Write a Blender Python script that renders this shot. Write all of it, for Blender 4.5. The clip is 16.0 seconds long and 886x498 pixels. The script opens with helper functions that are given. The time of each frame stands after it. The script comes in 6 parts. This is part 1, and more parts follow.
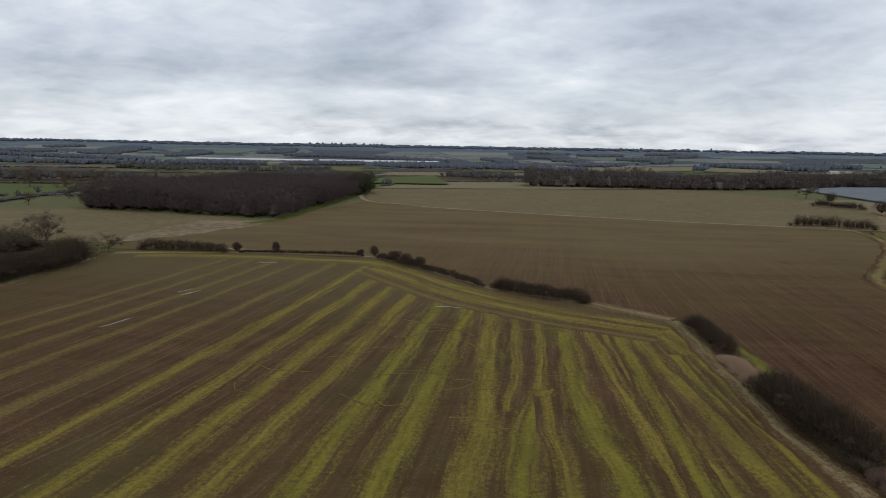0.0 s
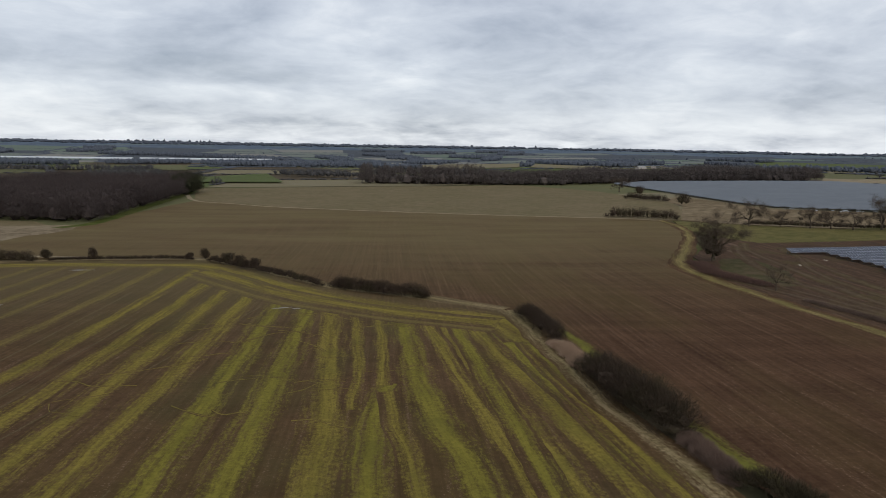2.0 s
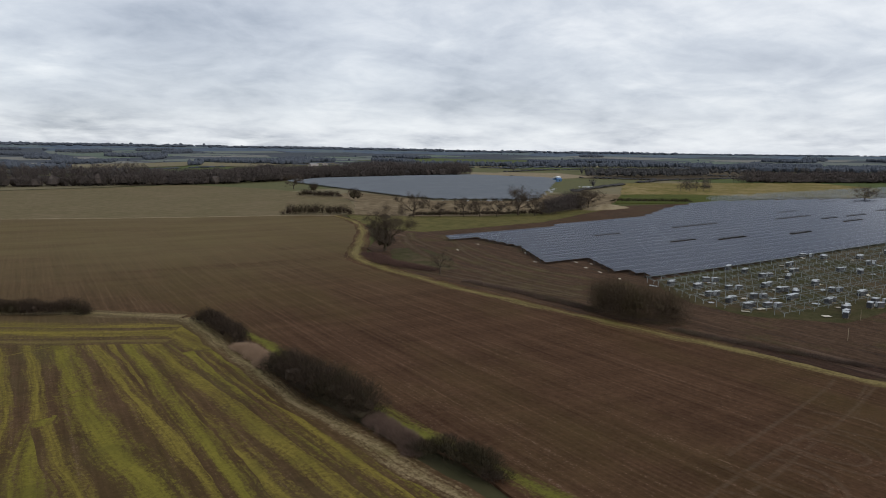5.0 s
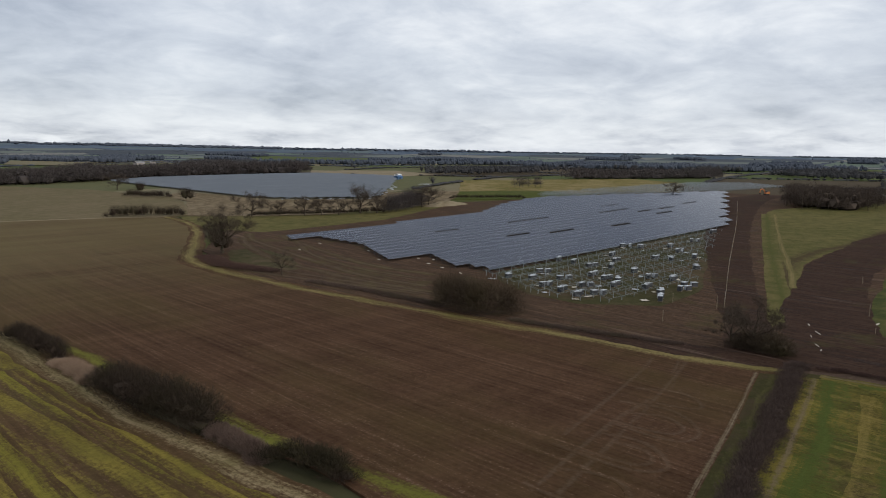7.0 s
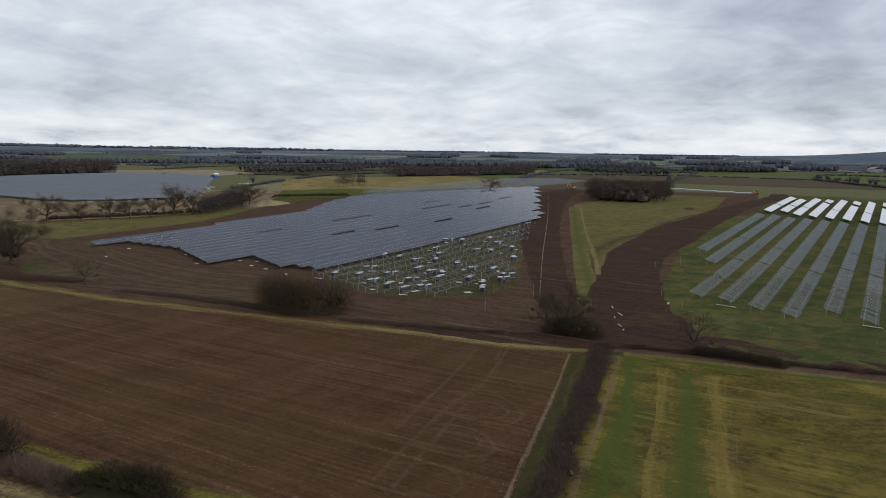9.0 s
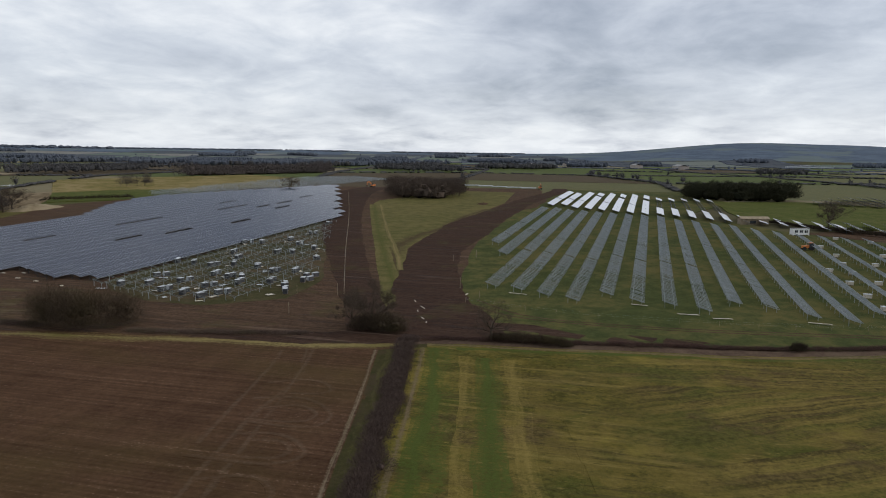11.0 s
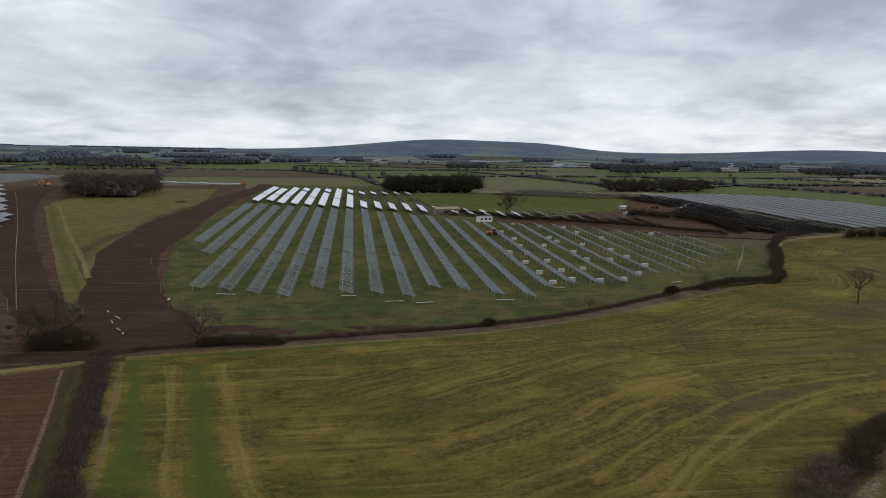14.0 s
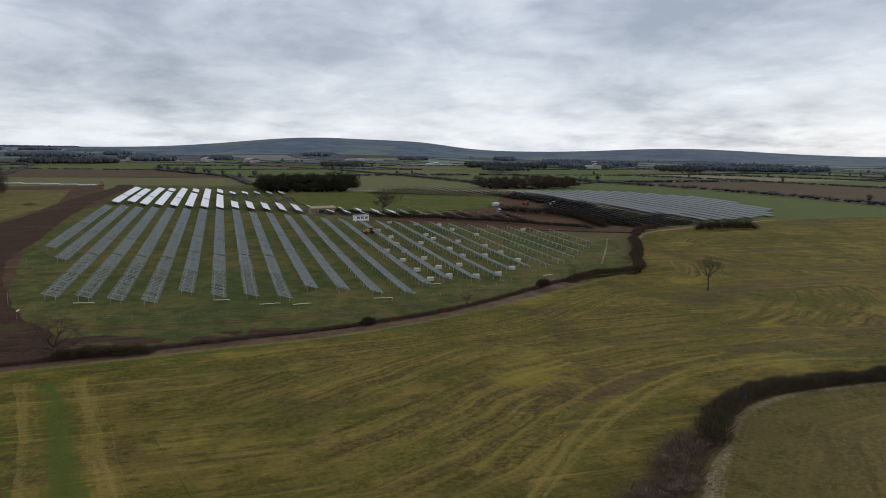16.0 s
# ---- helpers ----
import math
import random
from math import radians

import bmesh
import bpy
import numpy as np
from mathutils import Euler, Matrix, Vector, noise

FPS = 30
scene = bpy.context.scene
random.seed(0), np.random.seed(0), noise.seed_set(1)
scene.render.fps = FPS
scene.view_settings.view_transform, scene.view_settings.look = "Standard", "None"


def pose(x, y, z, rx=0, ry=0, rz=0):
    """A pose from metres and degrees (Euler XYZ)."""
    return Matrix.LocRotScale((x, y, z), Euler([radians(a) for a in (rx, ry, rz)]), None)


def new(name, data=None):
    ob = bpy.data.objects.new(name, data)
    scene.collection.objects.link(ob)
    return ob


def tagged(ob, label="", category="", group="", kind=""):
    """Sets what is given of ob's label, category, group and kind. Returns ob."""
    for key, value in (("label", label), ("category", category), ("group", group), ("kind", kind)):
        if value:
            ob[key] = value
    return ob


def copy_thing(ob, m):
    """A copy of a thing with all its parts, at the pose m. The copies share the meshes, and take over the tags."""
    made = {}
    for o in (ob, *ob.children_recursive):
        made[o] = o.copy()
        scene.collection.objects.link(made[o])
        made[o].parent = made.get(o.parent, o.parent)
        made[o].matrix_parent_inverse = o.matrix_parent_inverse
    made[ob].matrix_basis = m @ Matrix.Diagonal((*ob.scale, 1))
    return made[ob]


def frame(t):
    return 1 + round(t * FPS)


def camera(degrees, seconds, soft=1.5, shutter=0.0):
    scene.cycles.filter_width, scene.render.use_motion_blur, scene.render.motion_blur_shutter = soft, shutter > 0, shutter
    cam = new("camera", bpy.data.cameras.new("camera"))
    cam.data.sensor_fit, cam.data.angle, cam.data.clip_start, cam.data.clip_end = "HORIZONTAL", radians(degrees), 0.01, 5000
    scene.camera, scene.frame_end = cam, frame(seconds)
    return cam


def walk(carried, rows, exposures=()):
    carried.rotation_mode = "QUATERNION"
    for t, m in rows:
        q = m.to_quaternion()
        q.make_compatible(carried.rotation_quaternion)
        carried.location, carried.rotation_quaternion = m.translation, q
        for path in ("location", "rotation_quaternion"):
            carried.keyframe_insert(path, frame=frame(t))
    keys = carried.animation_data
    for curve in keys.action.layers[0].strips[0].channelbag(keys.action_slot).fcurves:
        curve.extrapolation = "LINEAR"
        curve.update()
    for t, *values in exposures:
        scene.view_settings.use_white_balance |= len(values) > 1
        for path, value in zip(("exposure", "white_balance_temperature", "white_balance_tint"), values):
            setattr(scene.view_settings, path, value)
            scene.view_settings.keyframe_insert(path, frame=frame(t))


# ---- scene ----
cam = camera(64.45, 16.0, soft=1.0)
walk(cam, [
    (0.0, pose(0, 0, 40, 82.03, -0.91, 8.90)),
    (0.5, pose(0, 0, 40, 82.04, -0.86, 3.93)),
    (1.0, pose(0, 0, 40, 82.00, -0.87, 0.66)),
    (1.5, pose(0, 0, 40, 81.99, -0.83, -1.66)),
    (2.0, pose(0, 0, 40, 82.02, -0.84, -4.37)),
    (2.5, pose(0, 0, 40, 82.05, -0.77, -7.44)),
    (3.0, pose(0, 0, 40, 82.10, -0.79, -11.78)),
    (3.5, pose(0, 0, 40, 82.12, -0.73, -16.59)),
    (4.0, pose(0, 0, 40, 82.16, -0.70, -21.90)),
    (4.5, pose(0, 0, 40, 82.17, -0.65, -26.59)),
    (5.0, pose(0, 0, 40, 82.16, -0.64, -30.40)),
    (7.5, pose(0, 0, 40, 82.16, -0.72, -46.58)),
    (8.0, pose(0, 0, 40, 82.17, -0.67, -50.10)),
    (8.5, pose(0, 0, 40, 82.14, -0.64, -53.58)),
    (9.0, pose(0, 0, 40, 82.15, -0.65, -57.49)),
    (11.5, pose(0, 0, 40, 82.14, -0.69, -77.86)),
    (12.0, pose(0, 0, 40, 82.09, -0.74, -82.10)),
    (12.5, pose(0, 0, 40, 82.07, -0.79, -86.05)),
    (13.0, pose(0, 0, 40, 82.07, -0.84, -90.27)),
    (13.5, pose(0, 0, 40, 82.08, -0.82, -93.83)),
    (14.0, pose(0, 0, 40, 82.09, -0.85, -97.26)),
    (14.5, pose(0, 0, 40, 82.11, -0.84, -100.39)),
    (15.0, pose(0, 0, 40, 82.14, -0.87, -103.63)),
    (15.5, pose(0, 0, 40, 82.13, -0.88, -105.83)),
    (16.0, pose(0, 0, 40, 82.11, -0.85, -107.33)),
])

# ---- light ----
world = bpy.data.worlds.new("overcast")
scene.world = world
world.use_nodes = True
SUN_AZ, SUN_EL = 165.0, 28.0          # compass bearing of the hidden sun, and its height


def build_sky():
    nt = world.node_tree
    nt.nodes.clear()
    N = nt.nodes.new
    out, bg = N("ShaderNodeOutputWorld"), N("ShaderNodeBackground")
    tc, sep = N("ShaderNodeTexCoord"), N("ShaderNodeSeparateXYZ")
    nt.links.new(tc.outputs["Generated"], sep.inputs[0])

    def math_node(op, a, b=None):
        m = N("ShaderNodeMath")
        m.operation = op
        for i, v in enumerate((a, b)):
            if v is None:
                continue
            if isinstance(v, (int, float)):
                m.inputs[i].default_value = v
            else:
                nt.links.new(v, m.inputs[i])
        return m.outputs[0]

    # the cloud deck is a flat layer overhead: direction divided by height
    z = math_node("ADD", math_node("MAXIMUM", sep.outputs[2], 0.0), 0.21)
    comb = N("ShaderNodeCombineXYZ")
    nt.links.new(math_node("DIVIDE", sep.outputs[0], z), comb.inputs[0])
    nt.links.new(math_node("DIVIDE", sep.outputs[1], z), comb.inputs[1])

    def clouds(scale, detail, rough, dist, off):
        mp, n = N("ShaderNodeMapping"), N("ShaderNodeTexNoise")
        mp.inputs["Location"].default_value = (off, off * 0.7, off * 0.3)
        nt.links.new(comb.outputs[0], mp.inputs[0])
        nt.links.new(mp.outputs[0], n.inputs["Vector"])
        n.inputs["Scale"].default_value, n.inputs["Detail"].default_value = scale, detail
        n.inputs["Roughness"].default_value, n.inputs["Distortion"].default_value = rough, dist
        return n.outputs["Fac"]

    big, fine, puff = clouds(0.62, 5, 0.5, 0.3, 5.9), clouds(1.9, 8, 0.56, 0.5, 7.7), clouds(5.5, 7, 0.6, 0.4, 21.3)
    f = math_node("ADD", math_node("MULTIPLY", big, 0.58), math_node("ADD", math_node("MULTIPLY", fine, 0.30), math_node("MULTIPLY", puff, 0.12)))
    ramp = N("ShaderNodeValToRGB")
    nt.links.new(f, ramp.inputs[0])
    el = ramp.color_ramp.elements
    el[0].position, el[0].color = 0.385, (0.32, 0.365, 0.445, 1)
    el[1].position, el[1].color = 0.645, (0.93, 0.955, 0.985, 1)
    for p, c in ((0.44, (0.42, 0.465, 0.55, 1)), (0.49, (0.53, 0.575, 0.66, 1)), (0.54, (0.64, 0.685, 0.76, 1)), (0.59, (0.78, 0.815, 0.87, 1))):
        e = el.new(p)
        e.color = c
    # thin bright cloud low over the horizon
    low = N("ShaderNodeValToRGB")
    nt.links.new(sep.outputs[2], low.inputs[0])
    le = low.color_ramp.elements
    le[0].position, le[0].color = 0.0, (0.60, 0.60, 0.60, 1)
    le[1].position, le[1].color = 0.17, (0, 0, 0, 1)
    for p, v in ((0.010, 0.80), (0.030, 0.72), (0.052, 0.36), (0.09, 0.22)):
        e = le.new(p)
        e.color = (v, v, v, 1)
    mix = N("ShaderNodeMix")
    mix.data_type = "RGBA"
    spots = clouds(3.4, 6, 0.55, 0.3, 14.2)
    nt.links.new(math_node("MULTIPLY", low.outputs[0], math_node("MULTIPLY", math_node("SUBTRACT", spots, 0.28), 3.2)), mix.inputs[0])
    mix.clamp_factor = True
    nt.links.new(ramp.outputs[0], mix.inputs[6])
    mix.inputs[7].default_value = (0.86, 0.90, 0.95, 1)
    # clear sky behind, seen faintly through the deck
    sky = N("ShaderNodeTexSky")
    sky.sky_type, sky.sun_disc = "NISHITA", False
    sky.sun_elevation, sky.sun_rotation = radians(SUN_EL), radians(SUN_AZ)
    veil = N("ShaderNodeMix")
    veil.data_type, veil.blend_type = "RGBA", "ADD"
    veil.inputs[0].default_value = 0.012
    nt.links.new(mix.outputs[2], veil.inputs[6])
    nt.links.new(sky.outputs[0], veil.inputs[7])
    nt.links.new(veil.outputs[2], bg.inputs[0])
    # the deck is thinner toward the hidden sun
    a = radians(SUN_AZ)
    toward = math_node("ADD", math_node("MULTIPLY", sep.outputs[0], math.sin(a)), math_node("MULTIPLY", sep.outputs[1], math.cos(a)))
    nt.links.new(math_node("ADD", math_node("MULTIPLY", toward, 0.03), 0.95), bg.inputs[1])
    nt.links.new(bg.outputs[0], out.inputs[0])


build_sky()
sun = new("sun", bpy.data.lights.new("sun", "SUN"))
sun.data.energy, sun.data.angle, sun.data.color = 1.45, radians(40), (1.0, 0.94, 0.86)
sun.rotation_euler = (radians(90 - SUN_EL), 0, radians(180 - SUN_AZ))
scene.view_settings.exposure = 0.0


# ---- materials ----
class Nodes:
    """A small builder for node materials; every pattern lies in world metres."""

    def __init__(self, name):
        self.mat = bpy.data.materials.new(name)
        self.mat.use_nodes = True
        self.nt = self.mat.node_tree
        self.bsdf = self.nt.nodes["Principled BSDF"]
        self.pos = self.nt.nodes.new("ShaderNodeNewGeometry").outputs["Position"]

    def link(self, value, socket):
        if isinstance(value, (int, float)):
            socket.default_value = value
        elif isinstance(value, tuple):
            socket.default_value = (*value, 1) if len(value) == 3 and socket.type == "RGBA" else value
        else:
            self.nt.links.new(value, socket)

    def noise(self, scale, detail=4, rough=0.6, stretch=(1, 1, 1), turn=0.0, off=0.0, warp=0.0):
        mp, n = self.nt.nodes.new("ShaderNodeMapping"), self.nt.nodes.new("ShaderNodeTexNoise")
        mp.inputs["Scale"].default_value = stretch
        mp.inputs["Rotation"].default_value = (0, 0, radians(turn))
        mp.inputs["Location"].default_value = (off, off, off)
        self.link(self.pos, mp.inputs[0])
        self.link(mp.outputs[0], n.inputs["Vector"])
        n.inputs["Scale"].default_value, n.inputs["Detail"].default_value = scale, detail
        n.inputs["Roughness"].default_value, n.inputs["Distortion"].default_value = rough, warp
        return n.outputs["Fac"]

    def math(self, op, a, b=0.0, c=0.0):
        m = self.nt.nodes.new("ShaderNodeMath")
        m.operation = op
        for i, v in enumerate((a, b, c)):
            self.link(v, m.inputs[i])
        return m.outputs[0]

    def span(self, fac, lo, hi, a=0.0, b=1.0):
        m = self.nt.nodes.new("ShaderNodeMapRange")
        m.interpolation_type = "SMOOTHSTEP"
        for i, v in enumerate((fac, lo, hi, a, b)):
            self.link(v, m.inputs[i])
        return m.outputs[0]

    def mix(self, fac, a, b):
        m = self.nt.nodes.new("ShaderNodeMix")
        m.data_type = "RGBA"
        self.link(fac, m.inputs[0])
        self.link(a, m.inputs[6])
        self.link(b, m.inputs[7])
        return m.outputs[2]

    def across(self):
        uv, sep = self.nt.nodes.new("ShaderNodeUVMap"), self.nt.nodes.new("ShaderNodeSeparateXYZ")
        self.link(uv.outputs[0], sep.inputs[0])
        return sep.outputs[0], sep.outputs[1]

    def along(self, lanes, run=0.045):
        """Long streaks that follow a band, different on each band."""
        u, v = self.across()
        comb, n = self.nt.nodes.new("ShaderNodeCombineXYZ"), self.nt.nodes.new("ShaderNodeTexNoise")
        self.link(self.math("MULTIPLY", u, lanes), comb.inputs[0])
        self.link(self.math("MULTIPLY", v, run), comb.inputs[1])
        self.link(self.math("MULTIPLY", self.one(), 90.0), comb.inputs[2])
        self.link(comb.outputs[0], n.inputs["Vector"])
        n.inputs["Scale"].default_value, n.inputs["Detail"].default_value, n.inputs["Roughness"].default_value = 1.0, 5, 0.65
        return n.outputs["Fac"]

    def axes(self):
        sep = self.nt.nodes.new("ShaderNodeSeparateXYZ")
        self.link(self.pos, sep.inputs[0])
        return sep.outputs

    def island(self):
        return self.nt.nodes.new("ShaderNodeNewGeometry").outputs["Random Per Island"]

    def one(self):
        return self.nt.nodes.new("ShaderNodeObjectInfo").outputs["Random"]

    def done(self, colour, rough=0.9, metal=0.0, bump=None, strength=0.4, dist=0.1, spec=0.03):
        self.link(colour, self.bsdf.inputs["Base Color"])
        self.link(rough, self.bsdf.inputs["Roughness"])
        self.link(metal, self.bsdf.inputs["Metallic"])
        self.bsdf.inputs["Specular IOR Level"].default_value = spec
        if bump is not None:
            b = self.nt.nodes.new("ShaderNodeBump")
            b.inputs["Strength"].default_value, b.inputs["Distance"].default_value = strength, dist
            self.link(bump, b.inputs["Height"])
            self.link(b.outputs[0], self.bsdf.inputs["Normal"])
        return self.mat


def soil_colour(m, dark=(0.033, 0.0165, 0.0090), light=(0.100, 0.055, 0.0305), turn=8.0):
    """Bare winter soil with drill lines that run about north, thin weeds and pale flints."""
    lines = m.noise(1.0, 4, 0.65, (1.3, 0.018, 1), turn)
    wide = m.noise(1.0, 2, 0.5, (0.22, 0.006, 1), turn, off=3)
    lumps = m.noise(1.1, 8, 0.75)
    broad = m.noise(0.028, 5, 0.65, (1, 0.5, 1), off=11)
    cross = m.noise(1.0, 4, 0.6, (0.012, 0.16, 1), off=27)
    f = m.math("ADD", m.math("ADD", m.math("MULTIPLY", lines, 0.32), m.math("MULTIPLY", lumps, 0.36)), m.math("ADD", m.math("MULTIPLY", wide, 0.12), m.math("MULTIPLY", cross, 0.20)))
    c = m.mix(m.span(f, 0.33, 0.67), dark, light)
    c = m.mix(m.span(broad, 0.42, 0.7, 0, 0.5), c, (0.072, 0.052, 0.018))
    c = m.mix(m.span(m.math("ADD", m.math("MULTIPLY", m.noise(3.0, 3, 0.6, off=5), 0.6), m.math("MULTIPLY", lines, 0.4)), 0.56, 0.68, 0, 0.75), c, (0.165, 0.108, 0.074))
    return c, lumps


def stubble_colour(m):
    """Soil of the strip-grown field: dark brown with moss and old stubble."""
    c, h = soil_colour(m, (0.040, 0.023, 0.012), (0.104, 0.062, 0.032), 0.0)
    moss = m.noise(0.06, 5, 0.65, (1, 0.4, 1), off=31)
    c = m.mix(m.span(moss, 0.48, 0.70, 0, 0.45), c, (0.066, 0.058, 0.022))
    c = m.mix(m.span(m.axes()[1], 110, 215, 0, 0.5), c, (0.105, 0.085, 0.042))
    return c, h


def grass_colour(m, a=(0.040, 0.056, 0.016), b=(0.075, 0.088, 0.026), dry=(0.14, 0.115, 0.05), much=0.35, off=0.0):
    fine, mid, broad = m.noise(1.5, 8, 0.78, off=off), m.noise(0.20, 6, 0.7, off=off + 4), m.noise(0.035, 4, 0.65, off=off + 9)
    f = m.math("ADD", m.math("MULTIPLY", fine, 0.6), m.math("MULTIPLY", mid, 0.4))
    c = m.mix(m.span(f, 0.34, 0.66), a, b)
    return m.mix(m.math("MULTIPLY", m.span(m.math("ADD", m.math("MULTIPLY", mid, 0.5), m.math("MULTIPLY", broad, 0.5)), 0.42, 0.62), much), c, dry), fine


def mat_soil(name, turn, green):
    m = Nodes(name)
    c, h = soil_colour(m, turn=turn)
    y = m.axes()[1]
    far = m.span(y, 120, 340, 0, green)
    c = m.mix(m.math("MULTIPLY", far, m.span(m.noise(0.05, 5, 0.7, (0.25, 1.0, 1), off=2), 0.25, 0.7, 0.45, 1.0)), c, (0.138, 0.108, 0.052))
    return m.done(c, 0.95, bump=h, strength=0.6, dist=0.15)


def mat_stubble():
    m = Nodes("strip_field_soil")
    c, h = stubble_colour(m)
    return m.done(c, 0.95, bump=h, strength=0.6, dist=0.15)


def mat_strip(name, colour_a, colour_b, base, ragged=1.0, solid=0.9, lanes=6.0, green=0.5):
    """A grown strip whose ragged sides fade into the soil or turf that it lies on."""
    m = Nodes(name)
    c0, h = base(m)
    u, v = m.across()
    edge = m.math("MULTIPLY", m.math("ABSOLUTE", m.math("SUBTRACT", u, 0.5)), 2.0)
    n = m.noise(1.6, 8, 0.78, off=17)
    n2 = m.noise(0.10, 4, 0.6, off=23)
    lines = m.along(lanes)
    rows_ = m.math("MULTIPLY", m.math("SUBTRACT", lines, 0.5), 2.2)
    keep = m.math("SUBTRACT", m.math("ADD", m.math("ADD", m.math("MULTIPLY", m.math("SUBTRACT", n, 0.5), 1.9 * ragged), rows_), m.math("MULTIPLY", n2, 0.5)), m.math("SUBTRACT", edge, 0.35))
    speck = m.noise(3.2, 6, 0.75, (1, 0.35, 1), off=71)
    keep = m.math("ADD", keep, m.math("MULTIPLY", m.math("SUBTRACT", speck, 0.5), 1.8 * ragged))
    fac = m.math("MULTIPLY", m.span(keep, -0.35, 0.7), solid)
    g = m.mix(m.span(m.math("ADD", m.math("MULTIPLY", n, 0.6), m.math("MULTIPLY", lines, 0.4)), 0.3, 0.7), colour_a, colour_b)
    g = m.mix(m.span(n2, 0.45, 0.75, 0, green), g, (0.082, 0.078, 0.018))
    return m.done(m.mix(fac, c0, g), 0.95, bump=n, strength=0.5, dist=0.15)


def mat_grass(name, **kw):
    m = Nodes(name)
    c, h = grass_colour(m, **kw)
    return m.done(c, 0.95, bump=h, strength=0.5, dist=0.15)


def pasture_patches(m, c):
    """Broad patches of darker green, bare brown and dry yellow growth."""
    c = m.mix(m.span(m.noise(0.030, 6, 0.68, off=131), 0.50, 0.60, 0, 0.6), c, m.mix(m.span(m.noise(1.2, 6, 0.75, off=133), 0.4, 0.6), (0.030, 0.036, 0.008), (0.082, 0.080, 0.020)))
    c = m.mix(m.span(m.noise(0.038, 6, 0.70, off=141), 0.55, 0.64, 0, 0.6), c, m.mix(m.span(m.noise(1.2, 6, 0.75, off=143), 0.4, 0.6), (0.034, 0.022, 0.012), (0.098, 0.066, 0.032)))
    return m.mix(m.span(m.noise(0.034, 6, 0.70, off=151), 0.56, 0.66, 0, 0.5), c, (0.205, 0.162, 0.034))


def pasture_colour(m):
    """Mown grass with yellowish bands that run north to south, tufts and brown bare patches."""
    c, h = grass_colour(m, (0.036, 0.036, 0.008), (0.148, 0.114, 0.024), (0.165, 0.120, 0.036), 0.5)
    c = m.mix(m.span(m.noise(0.05, 6, 0.7, off=51), 0.46, 0.62, 0, 0.7), c, (0.056, 0.066, 0.012))
    bands = m.noise(0.16, 7, 0.74, (1.0, 0.10, 1), turn=-6, off=3, warp=0.6)
    c = m.mix(m.span(bands, 0.48, 0.60, 0, 0.45), c, (0.060, 0.044, 0.018))
    c = m.mix(m.span(m.noise(0.42, 6, 0.7, (1.0, 0.045, 1), turn=-5, off=13), 0.52, 0.62, 0, 0.6), c, (0.190, 0.142, 0.042))
    c = m.mix(m.span(m.noise(0.9, 4, 0.7, (1.0, 0.03, 1), turn=-5, off=19), 0.57, 0.66, 0, 0.45), c, (0.050, 0.038, 0.018))
    c = pasture_patches(m, c)
    c = m.mix(m.span(m.noise(0.55, 7, 0.8, (1.0, 0.4, 1), off=81), 0.52, 0.66, 0, 0.7), c, (0.030, 0.030, 0.009))
    c = m.mix(m.span(m.noise(0.8, 7, 0.8, (1.0, 0.35, 1), off=87), 0.56, 0.68, 0, 0.8), c, (0.215, 0.162, 0.052))
    return c, h


def mat_pasture():
    m = Nodes("banded_pasture")
    c, h = pasture_colour(m)
    return m.done(c, 0.95, bump=h, strength=0.8, dist=0.25)


def mat_mud(name, dark=(0.027, 0.0155, 0.0095), light=(0.108, 0.067, 0.042), turn=0.0, wet=0.5):
    m = Nodes(name)
    ruts = m.noise(0.6, 8, 0.75, (1, 0.09, 1), turn, warp=0.4)
    lump = m.noise(1.1, 5, 0.7, off=6)
    c = m.mix(m.span(m.math("ADD", m.math("MULTIPLY", ruts, 0.65), m.math("MULTIPLY", lump, 0.35)), 0.33, 0.68), dark, light)
    c = m.mix(m.span(m.noise(0.35, 5, 0.7, (1, 0.05, 1), turn, off=33), 0.60, 0.70, 0, 0.55), c, (0.150, 0.105, 0.078))
    c = m.mix(m.span(m.noise(0.055, 6, 0.7, off=20), 0.54, 0.66, 0, 0.45), c, (0.062, 0.056, 0.020))
    return m.done(c, m.span(ruts, 0.3, 0.5, 0.55 if wet else 0.9, 0.95), bump=ruts, strength=0.8, dist=0.3)


def mat_twig(name, a, b, c=None):
    m = Nodes(name)
    col = m.mix(m.island(), a, b)
    if c:
        col = m.mix(m.span(m.noise(0.12, 3, 0.6), 0.45, 0.65, 0, 0.8), col, c)
    return m.done(col, 0.9, spec=0.03)


def mat_plain(name, a, b=None, rough=0.6, metal=0.0, scale=0.8, spec=0.4):
    m = Nodes(name)
    return m.done(m.mix(m.span(m.noise(scale, 5, 0.7), 0.3, 0.7), a, b or tuple(v * 0.8 for v in a)), rough, metal, spec=spec)


def mat_glass_module():
    """Dark blue cells under glass, with fine silver bus lines between cells."""
    m = Nodes("solar_glass")
    c = m.mix(m.island(), (0.012, 0.016, 0.032), (0.020, 0.027, 0.047))
    c = m.mix(m.span(m.noise(0.05, 4, 0.6), 0.35, 0.7, 0, 0.25), c, (0.05, 0.052, 0.06))
    return m.done(c, 0.13, 0.0, spec=0.30)


